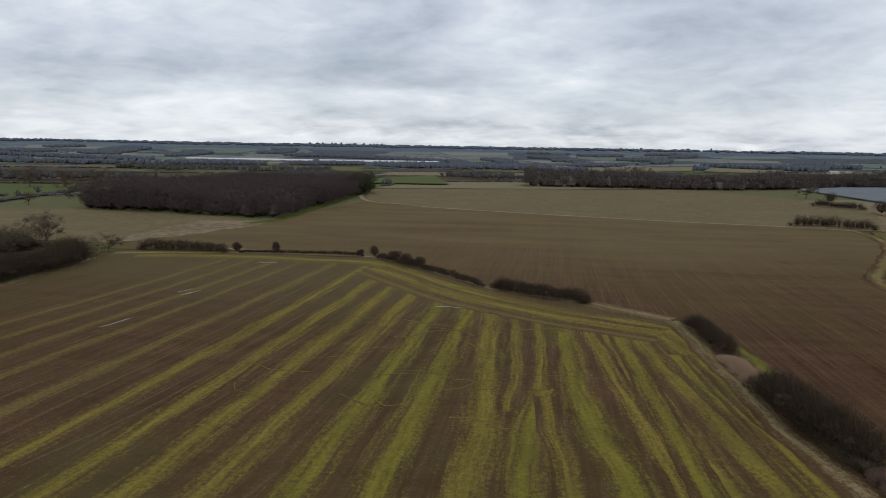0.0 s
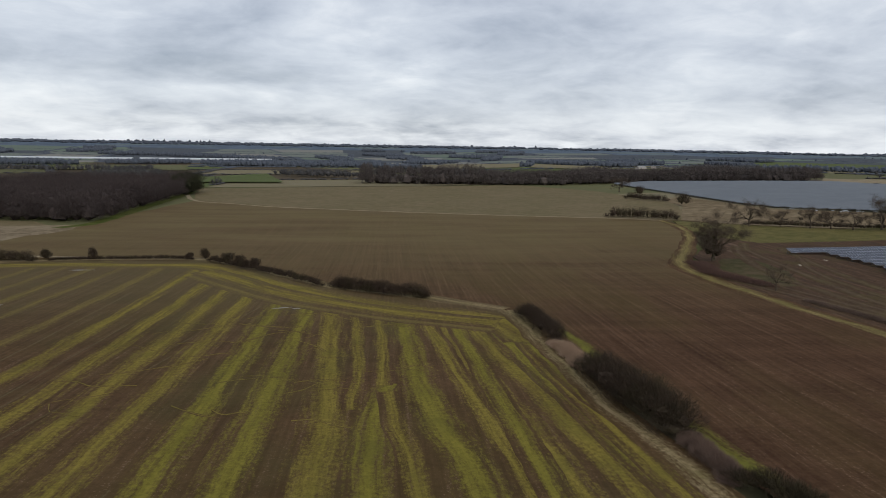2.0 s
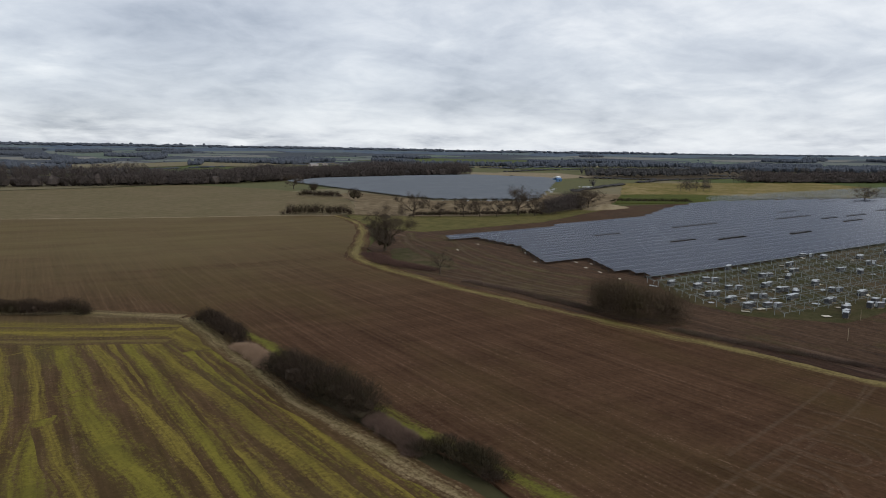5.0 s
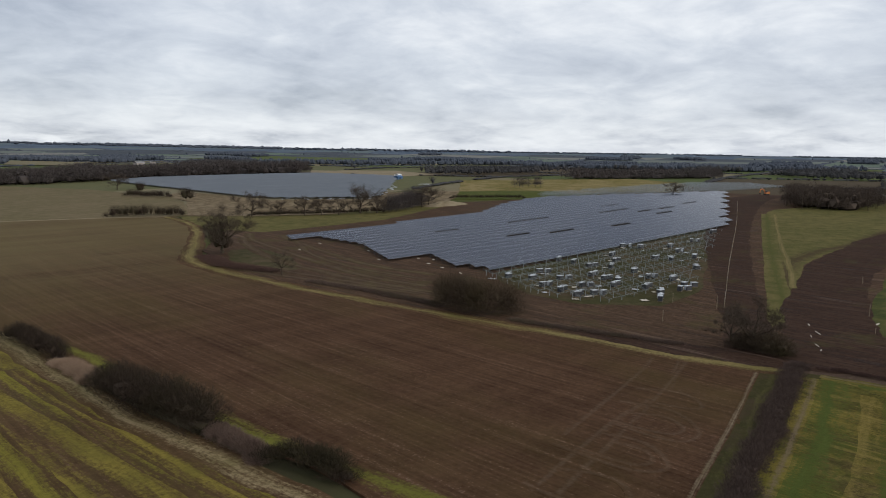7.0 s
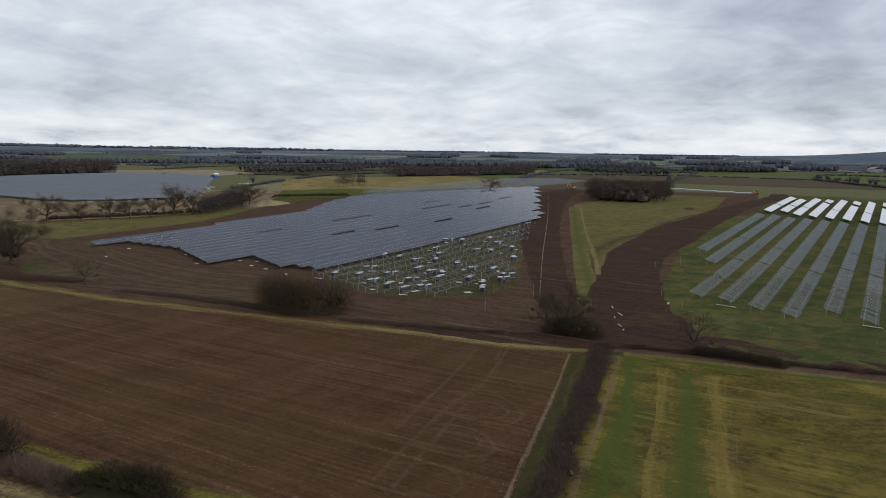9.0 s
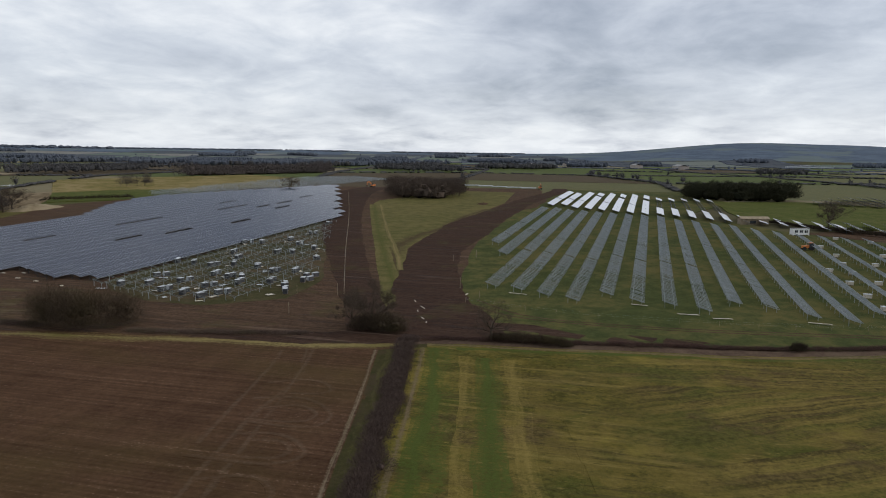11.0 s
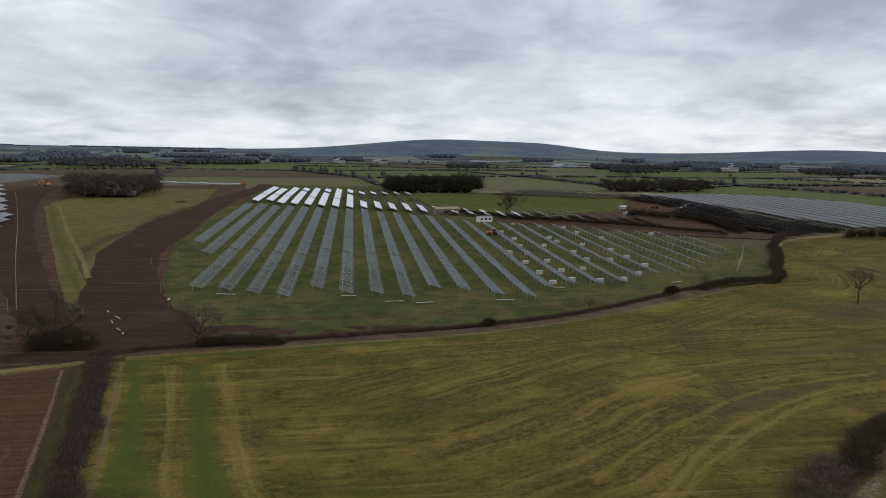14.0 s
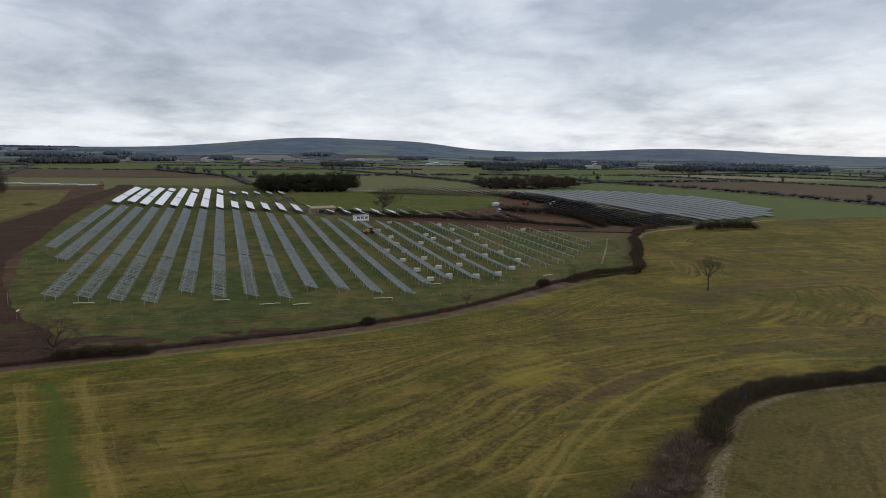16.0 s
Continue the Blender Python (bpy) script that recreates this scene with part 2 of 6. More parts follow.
def mat_swath():
    """Mown swaths: close streaks of tan, brown and green that follow the band, fading out at its sides and ends."""
    m = Nodes("mown_swaths")
    c, h = pasture_colour(m)
    u, v = m.across()
    wide, fine, hair = m.along(9.0, 0.03), m.along(26.0, 0.024), m.noise(1.6, 8, 0.78, off=17)
    tuft = m.noise(0.7, 7, 0.8, off=83)
    mixed = m.math("ADD", m.math("MULTIPLY", fine, 0.42), m.math("ADD", m.math("MULTIPLY", hair, 0.33), m.math("MULTIPLY", tuft, 0.25)))
    g = m.mix(m.span(mixed, 0.40, 0.60), (0.036, 0.028, 0.011), (0.186, 0.138, 0.038))
    g = m.mix(m.span(wide, 0.48, 0.62, 0, 0.7), g, m.mix(m.span(hair, 0.4, 0.6), (0.046, 0.052, 0.010), (0.105, 0.098, 0.022)))
    g = m.mix(m.span(m.along(14.0, 0.02), 0.54, 0.64, 0, 0.6), g, m.mix(m.span(hair, 0.4, 0.6), (0.036, 0.024, 0.013), (0.085, 0.056, 0.028)))
    g = m.mix(m.span(tuft, 0.57, 0.70, 0, 0.65), g, (0.205, 0.155, 0.048))
    g = pasture_patches(m, g)
    edge = m.math("ABSOLUTE", m.math("SUBTRACT", m.math("ADD", u, m.math("MULTIPLY", m.math("SUBTRACT", hair, 0.5), 0.12)), 0.5))
    keep = m.math("MULTIPLY", m.span(edge, 0.34, 0.5, 0.85, 0.0), m.span(v, 2, 26))
    return m.done(m.mix(keep, c, g), 0.95, bump=hair, strength=0.7, dist=0.2)


SOIL = mat_soil("ploughed_soil", 8, 0.8)
SOIL_N = mat_grass("drilled_crop", a=(0.098, 0.080, 0.040), b=(0.150, 0.122, 0.066), dry=(0.175, 0.128, 0.080), much=0.5)
STUBBLE = mat_stubble()
STRIP = mat_strip("yellow_green_strip", (0.108, 0.087, 0.016), (0.232, 0.180, 0.040), stubble_colour)
GREEN_STRIP = mat_strip("green_strip", (0.100, 0.092, 0.015), (0.205, 0.172, 0.032), stubble_colour)
PALE_STRIP = mat_strip("pale_wheel_line", (0.090, 0.072, 0.040), (0.140, 0.112, 0.066), stubble_colour, 1.2, 0.5)
TRACK_LINE = mat_strip("wheel_marks", (0.090, 0.064, 0.042), (0.135, 0.100, 0.068), lambda m: soil_colour(m), 1.5, 0.29, 2.0, 0.0)
PASTURE = mat_pasture()
SWATH = mat_swath()
LUSH = mat_grass("lush_grass", a=(0.040, 0.052, 0.011), b=(0.078, 0.090, 0.020), much=0.25)
SITE_GRASS = mat_grass("site_grass", a=(0.032, 0.042, 0.013), b=(0.064, 0.073, 0.024), dry=(0.120, 0.096, 0.034), much=0.65)
YARD_GRASS = mat_grass("worn_yard_grass", a=(0.034, 0.034, 0.014), b=(0.068, 0.062, 0.027), dry=(0.090, 0.062, 0.038), much=0.8)
DITCH = mat_grass("ditch_grass", a=(0.032, 0.034, 0.011), b=(0.064, 0.052, 0.022), dry=(0.062, 0.042, 0.026), much=0.9)
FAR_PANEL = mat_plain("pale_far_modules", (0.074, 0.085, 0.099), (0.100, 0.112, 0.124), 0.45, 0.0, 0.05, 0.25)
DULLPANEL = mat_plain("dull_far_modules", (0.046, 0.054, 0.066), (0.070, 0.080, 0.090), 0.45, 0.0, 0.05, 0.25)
VERGE = mat_grass("verge_grass", a=(0.085, 0.078, 0.020), b=(0.165, 0.130, 0.040), dry=(0.26, 0.195, 0.095), much=0.8)
VERGE_EDGE = mat_strip("ragged_verge", (0.110, 0.095, 0.026), (0.235, 0.180, 0.080), lambda m: soil_colour(m), 1.0, 0.97, 4.0, 0.7)
TAN_EDGE = mat_strip("ragged_dry_grass", (0.120, 0.095, 0.042), (0.290, 0.220, 0.125), stubble_colour, 1.1, 0.95, 4.0, 0.45)
PAST_EDGE = mat_strip("ragged_pasture_edge", (0.150, 0.115, 0.060), (0.310, 0.240, 0.150), pasture_colour, 1.0, 0.95, 3.0, 0.3)
DRY_EDGE = mat_strip("thin_dry_edge", (0.080, 0.062, 0.036), (0.180, 0.135, 0.082), pasture_colour, 1.5, 0.8, 3.0, 0.4)
PAST_TAN = mat_strip("pasture_tan_line", (0.130, 0.100, 0.026), (0.225, 0.165, 0.050), pasture_colour, 1.6, 0.62, 4.0, 0.1)
PAST_BROWN = mat_strip("pasture_brown_line", (0.040, 0.026, 0.015), (0.105, 0.072, 0.038), pasture_colour, 1.5, 0.7, 12.0, 0.3)
PAST_LUSH = mat_strip("pasture_lush_band", (0.034, 0.048, 0.010), (0.072, 0.088, 0.020), pasture_colour, 1.3, 1.0, 5.0, 0.1)
DITCH_ROUGH = mat_strip("rough_ditch_grass", (0.050, 0.050, 0.015), (0.095, 0.075, 0.034), lambda m: grass_colour(m, (0.032, 0.034, 0.011), (0.064, 0.052, 0.022), (0.062, 0.042, 0.026), 0.9), 1.3, 0.9, 4.0, 0.5)
PATH_EDGE = mat_strip("ragged_dry_path", (0.100, 0.075, 0.048), (0.210, 0.160, 0.105), lambda m: soil_colour(m), 1.2, 0.9, 3.0, 0.25)
MARGIN = mat_strip("green_margin", (0.085, 0.090, 0.016), (0.160, 0.150, 0.030), lambda m: soil_colour(m), 0.9, 0.97, 3.0, 0.3)
MEADOW_KW = dict(a=(0.058, 0.056, 0.018), b=(0.118, 0.106, 0.037), dry=(0.155, 0.122, 0.050), much=0.5)
WORN = mat_strip("worn_turf", (0.030, 0.019, 0.012), (0.075, 0.050, 0.028), lambda m: grass_colour(m, **MEADOW_KW), 1.3, 0.9, 5.0, 0.3)
RUT = mat_strip("pale_rut", (0.085, 0.060, 0.040), (0.150, 0.110, 0.078), lambda m: grass_colour(m, (0.030, 0.018, 0.011), (0.080, 0.050, 0.030), (0.07, 0.06, 0.02), 0.5), 1.5, 0.42, 6.0, 0.4)
FAINT_STRIP = mat_strip("faint_grown_strip", (0.105, 0.082, 0.024), (0.190, 0.145, 0.046), stubble_colour, 1.2, 0.72, 6.0, 0.3)
STRAY = mat_strip("stray_grass", (0.125, 0.100, 0.020), (0.225, 0.175, 0.042), stubble_colour, 0.7, 0.95)
WEDGE_GREEN = mat_strip("green_wedge_edge", (0.044, 0.050, 0.013), (0.086, 0.086, 0.026), lambda m: grass_colour(m, **MEADOW_KW), 1.1, 0.85, 4.0, 0.3)
WORN_TAN = mat_strip("dry_wedge_line", (0.150, 0.115, 0.045), (0.220, 0.165, 0.080), lambda m: grass_colour(m, **MEADOW_KW), 1.0, 0.7, 4.0, 0.2)
CORNER_KW = dict(a=(0.036, 0.033, 0.010), b=(0.128, 0.102, 0.034), dry=(0.062, 0.046, 0.022), much=0.7, off=15)
CORNER_EDGE = mat_strip("ragged_corner_edge", (0.120, 0.092, 0.060), (0.260, 0.200, 0.140), lambda m: grass_colour(m, **CORNER_KW), 1.3, 0.9, 4.0, 0.3)
CORNER = mat_grass("corner_field_turf", **CORNER_KW)
CORNER_ROWS = mat_strip("corner_field_rows", (0.034, 0.024, 0.012), (0.150, 0.116, 0.040), lambda m: grass_colour(m, **CORNER_KW), 1.2, 1.0, 16.0, 0.6)
MEADOW = mat_grass("dull_meadow", **MEADOW_KW)
MARSH = mat_grass("marsh_grass", a=(0.080, 0.058, 0.032), b=(0.165, 0.122, 0.070), dry=(0.25, 0.195, 0.125), much=0.6)
TAN = mat_grass("dry_grass", a=(0.15, 0.118, 0.072), b=(0.25, 0.20, 0.128), dry=(0.30, 0.25, 0.17), much=0.5)
ROUGH = mat_grass("rough_dry_grass", a=(0.085, 0.062, 0.036), b=(0.205, 0.160, 0.104), dry=(0.25, 0.20, 0.135), much=0.6)
MUD = mat_mud("site_mud", turn=6)
BANK = mat_grass("ditch_bank_stems", a=(0.050, 0.032, 0.022), b=(0.105, 0.072, 0.050), dry=(0.15, 0.11, 0.075), much=0.4)
MUD_E = mat_mud("track_mud", (0.017, 0.0098, 0.0070), (0.070, 0.041, 0.028), 62)
WATER = mat_plain("standing_water", (0.10, 0.085, 0.07), (0.06, 0.05, 0.04), 0.28)
BRANCH = mat_twig("bare_branches", (0.038, 0.030, 0.022), (0.100, 0.077, 0.058))
THORN = mat_twig("hawthorn_twigs", (0.022, 0.016, 0.012), (0.066, 0.049, 0.036), (0.041, 0.035, 0.020))
DULL_THORN = mat_twig("dull_hawthorn_twigs", (0.038, 0.030, 0.020), (0.105, 0.084, 0.056), (0.072, 0.064, 0.034))
DRY_SCRUB = mat_twig("dry_purple_scrub", (0.060, 0.042, 0.034), (0.165, 0.118, 0.092), (0.095, 0.075, 0.048))
SCRUB = mat_twig("scrub_twigs", (0.036, 0.027, 0.018), (0.105, 0.078, 0.054), (0.070, 0.056, 0.030))
BRAMBLE = mat_twig("bramble_stems", (0.046, 0.033, 0.028), (0.108, 0.077, 0.064))
RED_BRAMBLE = mat_twig("reddish_bramble_stems", (0.056, 0.033, 0.027), (0.125, 0.080, 0.064))
COPSE = mat_twig("copse_twigs", (0.038, 0.029, 0.023), (0.100, 0.077, 0.060))
WOODTWIG = mat_twig("woodland_twigs", (0.026, 0.021, 0.021), (0.084, 0.068, 0.063), (0.050, 0.039, 0.038))
# paler copy of the woodland twigs; distance haze is put into the colour
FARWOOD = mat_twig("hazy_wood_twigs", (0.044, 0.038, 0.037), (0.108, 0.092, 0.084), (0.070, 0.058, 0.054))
IVY = mat_twig("ivy_leaves", (0.018, 0.022, 0.010), (0.050, 0.055, 0.024))
PINE = mat_twig("pine_needles", (0.016, 0.017, 0.011), (0.042, 0.042, 0.024))
REED = mat_twig("dead_reeds", (0.20, 0.135, 0.095), (0.36, 0.26, 0.18))
REED_DULL = mat_twig("dull_dead_stems", (0.085, 0.056, 0.044), (0.19, 0.135, 0.105))
GALV = mat_plain("galvanised_steel", (0.33, 0.36, 0.37), (0.23, 0.255, 0.265), 0.5, 0.3)
# frame steel darkened to stand in for the shade beneath panels
SHADE_STEEL = mat_plain("shade_steel", (0.085, 0.09, 0.095), (0.06, 0.065, 0.07), 0.6, 0.2)
YARDSTEEL = mat_plain("dull_galvanised_steel", (0.185, 0.205, 0.195), (0.12, 0.135, 0.13), 0.55, 0.2)
ALU = mat_plain("aluminium_frame", (0.44, 0.45, 0.48), (0.36, 0.37, 0.40), 0.5, 0.5)
GLASS = mat_glass_module()
# white sky glare on the far panels, put into their base colour
GLARE_FACE = mat_plain("pale_module_glare", (0.66, 0.68, 0.71), (0.56, 0.58, 0.62), 0.25)
BACKSHEET = mat_plain("module_back", (0.035, 0.037, 0.042), (0.025, 0.027, 0.03), 0.6)
CARD = mat_plain("module_cartons", (0.62, 0.56, 0.46), (0.45, 0.40, 0.32), 0.8)
WRAP = mat_plain("white_wrap", (0.52, 0.54, 0.56), (0.36, 0.38, 0.40), 0.5)
DARKBOX = mat_plain("dark_module_edges", (0.03, 0.032, 0.036), (0.05, 0.05, 0.055), 0.5)
WOOD = mat_plain("raw_timber", (0.30, 0.24, 0.16), (0.20, 0.155, 0.10), 0.85)
WHITE = mat_plain("white_paint", (0.78, 0.78, 0.76), (0.65, 0.65, 0.63), 0.5)
RED = mat_plain("red_paint", (0.42, 0.03, 0.025), (0.28, 0.02, 0.02), 0.45)
ORANGE = mat_plain("orange_paint", (0.62, 0.20, 0.04), (0.45, 0.14, 0.03), 0.45)
BLUE = mat_plain("blue_paint", (0.045, 0.13, 0.28), (0.035, 0.09, 0.20), 0.6)
RUBBER = mat_plain("black_rubber", (0.02, 0.02, 0.02), (0.03, 0.03, 0.03), 0.8)
GLAZE = mat_plain("window_glass", (0.03, 0.035, 0.04), (0.05, 0.055, 0.06), 0.08)
ROOFM = mat_plain("barn_roof", (0.30, 0.29, 0.28), (0.2, 0.19, 0.185), 0.7)
BRICKM = mat_plain("barn_wall", (0.42, 0.38, 0.34), (0.3, 0.26, 0.23), 0.8)


# ---- ground ----
def sp(v, w):
    return w * np.logaddexp(0, np.asarray(v, float) / w)


def sig(v):
    return 1 / (1 + np.exp(-np.clip(v, -60, 60)))


def gauss(a, c, w):
    return np.exp(-((a - c) / w) ** 2 / 2)


def terrain(x, y):
    """Height of the land: a rise to the east, a swell in the west, and hills far off."""
    x, y = np.asarray(x, float), np.asarray(y, float)
    z = 0.032 * (sp(x - 150, 40) - sp(x - 470, 60)) + 0.03 * (sp(230 - y, 30) - sp(-20 - y, 30)) * sig((90 - x) / 35)
    r, az = np.hypot(x, y), np.degrees(np.arctan2(-x, y))
    e = 0.12 + 0.2 * sig((az + 25) / 6) + 0.9 * gauss(az, -97.5, 6) + 0.28 * gauss(az, -105.5, 2.5) + 0.42 * gauss(az, -126, 5) - 0.1 * gauss(az, -80, 9)
    hills = 36 + 3900 * np.tan(np.radians(e))
    k = np.clip((r - 1900) / 2000, 0, 1)
    k = k * k * (3 - 2 * k)
    return z * (1 - k) + hills * k


def tz(x, y):
    """The same height for one near place, quickly."""
    def soft(v, w):
        return w * math.log1p(math.exp(min(v / w, 50.0))) if v / w < 50 else v
    return 0.032 * (soft(x - 150, 40) - soft(x - 470, 60)) + 0.03 * (soft(230 - y, 30) - soft(-20 - y, 30)) / (1 + math.exp(max(-60.0, min(60.0, (x - 90) / 35))))


def raw_mesh(name, verts, flat, sizes, mats, index=None, uv=None, smooth=False):
    """A mesh straight from arrays: corner list and corners per face."""
    me = bpy.data.meshes.new(name)
    verts, flat, sizes = np.asarray(verts, np.float32), np.asarray(flat, np.int32), np.asarray(sizes, np.int32)
    me.vertices.add(len(verts))
    me.vertices.foreach_set("co", verts.ravel())
    me.loops.add(len(flat))
    me.loops.foreach_set("vertex_index", flat)
    me.polygons.add(len(sizes))
    me.polygons.foreach_set("loop_start", np.concatenate([[0], np.cumsum(sizes)[:-1]]).astype(np.int32))
    for mt in mats if isinstance(mats, (list, tuple)) else [mats]:
        me.materials.append(mt)
    if index is not None:
        me.polygons.foreach_set("material_index", np.asarray(index, np.int32))
    me.polygons.foreach_set("use_smooth", np.full(len(sizes), smooth))
    if uv is not None:
        lay = me.uv_layers.new(name="UVMap")
        lay.data.foreach_set("uv", np.asarray(uv, np.float32)[flat].ravel())
    me.update(calc_edges=True)
    return me


def grid_mesh(name, P, mats, uv=None):
    """A quad mesh over an array of points (rows, columns, 3)."""
    a, b = P.shape[:2]
    i = np.arange(a * b).reshape(a, b)
    q = np.stack([i[:-1, :-1], i[1:, :-1], i[1:, 1:], i[:-1, 1:]], -1).reshape(-1, 4)
    return raw_mesh(name, P.reshape(-1, 3), q.ravel(), np.full(len(q), 4), mats, uv=None if uv is None else uv.reshape(-1, 2), smooth=uv is None)


def smooth_line(pts, step):
    """Points along a Catmull-Rom curve through pts, about step apart."""
    p = np.array(pts, float)
    p = np.vstack([2 * p[0] - p[1], p, 2 * p[-1] - p[-2]])
    out = []
    for i in range(1, len(p) - 2):
        n = max(2, int(np.linalg.norm(p[i + 1] - p[i]) / step))
        t = np.linspace(0, 1, n, endpoint=False)[:, None]
        a, b, c, d = p[i - 1], p[i], p[i + 1], p[i + 2]
        out.append(0.5 * (2 * b + (c - a) * t + (2 * a - 5 * b + 4 * c - d) * t ** 2 + (3 * b - a - 3 * c + d) * t ** 3))
    return np.vstack(out + [p[-2][None]])


def wob(s, seed):
    s = np.asarray(s, float)
    return np.sin(s * 0.9 + seed) * 0.4 + np.sin(s * 0.37 + seed * 2.3) * 0.6 + np.sin(s * 2.1 + seed * 0.7) * 0.3


def ribbon(name, pts, width, mat, lift, rag=0.25, step=3.0, across=3):
    """A band of ground that follows a line and lies on the land."""
    c = smooth_line(pts, step)
    t = np.gradient(c, axis=0)
    t /= np.linalg.norm(t, axis=1)[:, None] + 1e-9
    nrm = np.stack([-t[:, 1], t[:, 0]], 1)
    s = np.concatenate([[0], np.cumsum(np.linalg.norm(np.diff(c, axis=0), axis=1))])
    seed = sum(map(ord, name)) + c[0, 0]
    w = np.interp(np.linspace(0, 1, len(c)), np.linspace(0, 1, len(width)), width) if isinstance(width, (list, tuple)) else np.full(len(c), width)
    lo, hi = -w / 2 - rag * wob(s / 2, seed), w / 2 + rag * wob(s / 2, seed + 9)
    f = np.linspace(0, 1, across + 1)
    xy = c[:, None] + nrm[:, None] * (lo[:, None] * (1 - f) + hi[:, None] * f)[..., None]
    P = np.dstack([xy, terrain(xy[..., 0], xy[..., 1]) + 0.067 + (lift - 0.06) * 0.15])
    out = np.concatenate([nrm, np.zeros((len(nrm), 1))], axis=1)[:, None] * min(0.5, 0.1 * float(np.mean(w)))
    P = np.concatenate([P[:, :1] - out - [0, 0, 0.06], P, P[:, -1:] + out - [0, 0, 0.06]], axis=1)
    P = np.concatenate([P[:1] - [0, 0, 0.35], P, P[-1:] - [0, 0, 0.35]], axis=0)
    fu, sv = np.concatenate([[0], f, [1]]), np.concatenate([[s[0]], s, [s[-1]]])
    uv = np.dstack([np.broadcast_to(fu, P.shape[:2]), np.broadcast_to(sv[:, None], P.shape[:2])])
    return new(name, grid_mesh(name, P, mat, uv))


def area(name, outline, mat, lift, rag=0.8, cell=13.0):
    """A field: a ragged outline filled, cut by a grid and laid on the land."""
    o = np.array(outline, float)
    ring = []
    for i in range(len(o)):
        a, b = o[i], o[(i + 1) % len(o)]
        n = max(1, int(np.linalg.norm(b - a) / 8))
        d = (b - a) / (np.linalg.norm(b - a) + 1e-9)
        for k in range(n):
            p = a + (b - a) * k / n
            ring.append(p + np.array([-d[1], d[0]]) * rag * (wob(p[0] * 0.31 + p[1] * 0.27, i) if k else 0))
    bm = bmesh.new()
    bm.faces.new([bm.verts.new((p[0], p[1], 0)) for p in ring])
    bmesh.ops.triangulate(bm, faces=bm.faces[:])
    lo, hi = np.min(ring, axis=0), np.max(ring, axis=0)
    for ax in (0, 1):
        k = max(cell, (hi[ax] - lo[ax]) / 38)
        for v in np.arange(lo[ax] + k, hi[ax], k):
            co, no = [0, 0, 0], [0, 0, 0]
            co[ax], no[ax] = v, 1
            bmesh.ops.bisect_plane(bm, geom=bm.verts[:] + bm.edges[:] + bm.faces[:], plane_co=co, plane_no=no)
    for v in bm.verts:
        v.co.z = float(terrain(v.co.x, v.co.y)) + 0.05 + (lift - 0.06) * 0.35
    bmesh.ops.recalc_face_normals(bm, faces=bm.faces[:])
    if sum(f.normal.z for f in bm.faces) < 0:
        bmesh.ops.reverse_faces(bm, faces=bm.faces[:])
    rim = bmesh.ops.extrude_edge_only(bm, edges=[e for e in bm.edges if e.is_boundary])
    for v in rim["geom"]:
        if isinstance(v, bmesh.types.BMVert):
            v.co.z -= 0.35
    me = bpy.data.meshes.new(name)
    bm.to_mesh(me)
    bm.free()
    me.materials.append(mat)
    return new(name, me)


def ground_sheet():
    r = np.concatenate([[0.5], np.geomspace(12, 4900, 120)])
    a = np.radians(np.linspace(0, 360, 361))
    x, y = r[:, None] * np.sin(a), r[:, None] * np.cos(a)
    P = np.dstack([x, y, terrain(x, y) - 0.3])
    m = Nodes("countryside")
    c, h = grass_colour(m, (0.044, 0.052, 0.016), (0.080, 0.084, 0.024), (0.11, 0.095, 0.05), 0.5)
    c = m.mix(m.span(m.noise(0.006, 5, 0.65, off=40), 0.46, 0.56, 0, 0.8), c, (0.052, 0.046, 0.026))
    c = m.mix(m.span(m.noise(0.0045, 4, 0.6, off=90), 0.56, 0.6, 0, 0.8), c, (0.085, 0.073, 0.040))
    # distance haze is put into the hills' bluish base colours
    hm = Nodes("hazy_wooded_hills")
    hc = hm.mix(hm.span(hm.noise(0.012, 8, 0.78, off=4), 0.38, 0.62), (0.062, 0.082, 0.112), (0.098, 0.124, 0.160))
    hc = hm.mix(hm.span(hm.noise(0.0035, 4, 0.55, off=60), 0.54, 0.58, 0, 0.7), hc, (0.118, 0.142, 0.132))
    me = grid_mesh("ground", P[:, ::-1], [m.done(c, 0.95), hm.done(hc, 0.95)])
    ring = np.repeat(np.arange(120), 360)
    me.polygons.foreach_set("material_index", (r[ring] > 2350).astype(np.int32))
    return tagged(new("ground", me), "green and dark winter farmland rolling out to low hills", "ground", kind="structure")


ground_sheet()


TAKEN = []


def field(name, outline, mat, lift, label, rag=0.8):
    TAKEN.append(outline)
    return tagged(area(name, outline, mat, lift, rag), label, "field", kind="structure")


def band(name, pts, width, mat, lift, label, cat="strip", rag=0.25, step=3.0):
    return tagged(ribbon(name, pts, width, mat, lift, rag, step), label, cat, kind="structure")

# ---- the fields ----
field("strip_field", [(-160, 120), (-170, 225), (-155, 242), (-118, 246), (-68, 250), (-46, 232), (-18, 197), (10, 178), (28, 163), (30, 140), (31, 114), (34, 82), (36, 60), (40, 30), (42, -40), (-160, -40)],
      STUBBLE, 0.06, "dark stubble field grown over in yellow-green strips")
field("ploughed_field", [(-172, 246), (-173, 274), (-154, 341), (-152, 430), (-145, 541), (-69, 485), (43, 445), (132, 419), (162, 400), (151, 341), (108, 246), (101, 215), (106, 165), (112, 130), (119, 87), (132, 47), (92, 34), (63, 25.5), (40, 19), (42, 60), (40, 80), (36, 114), (36, 150), (28, 168), (10, 180), (-18, 200), (-46, 236), (-66, 254), (-120, 254)],
      SOIL, 0.08, "large bare brown ploughed field with faint drill lines")
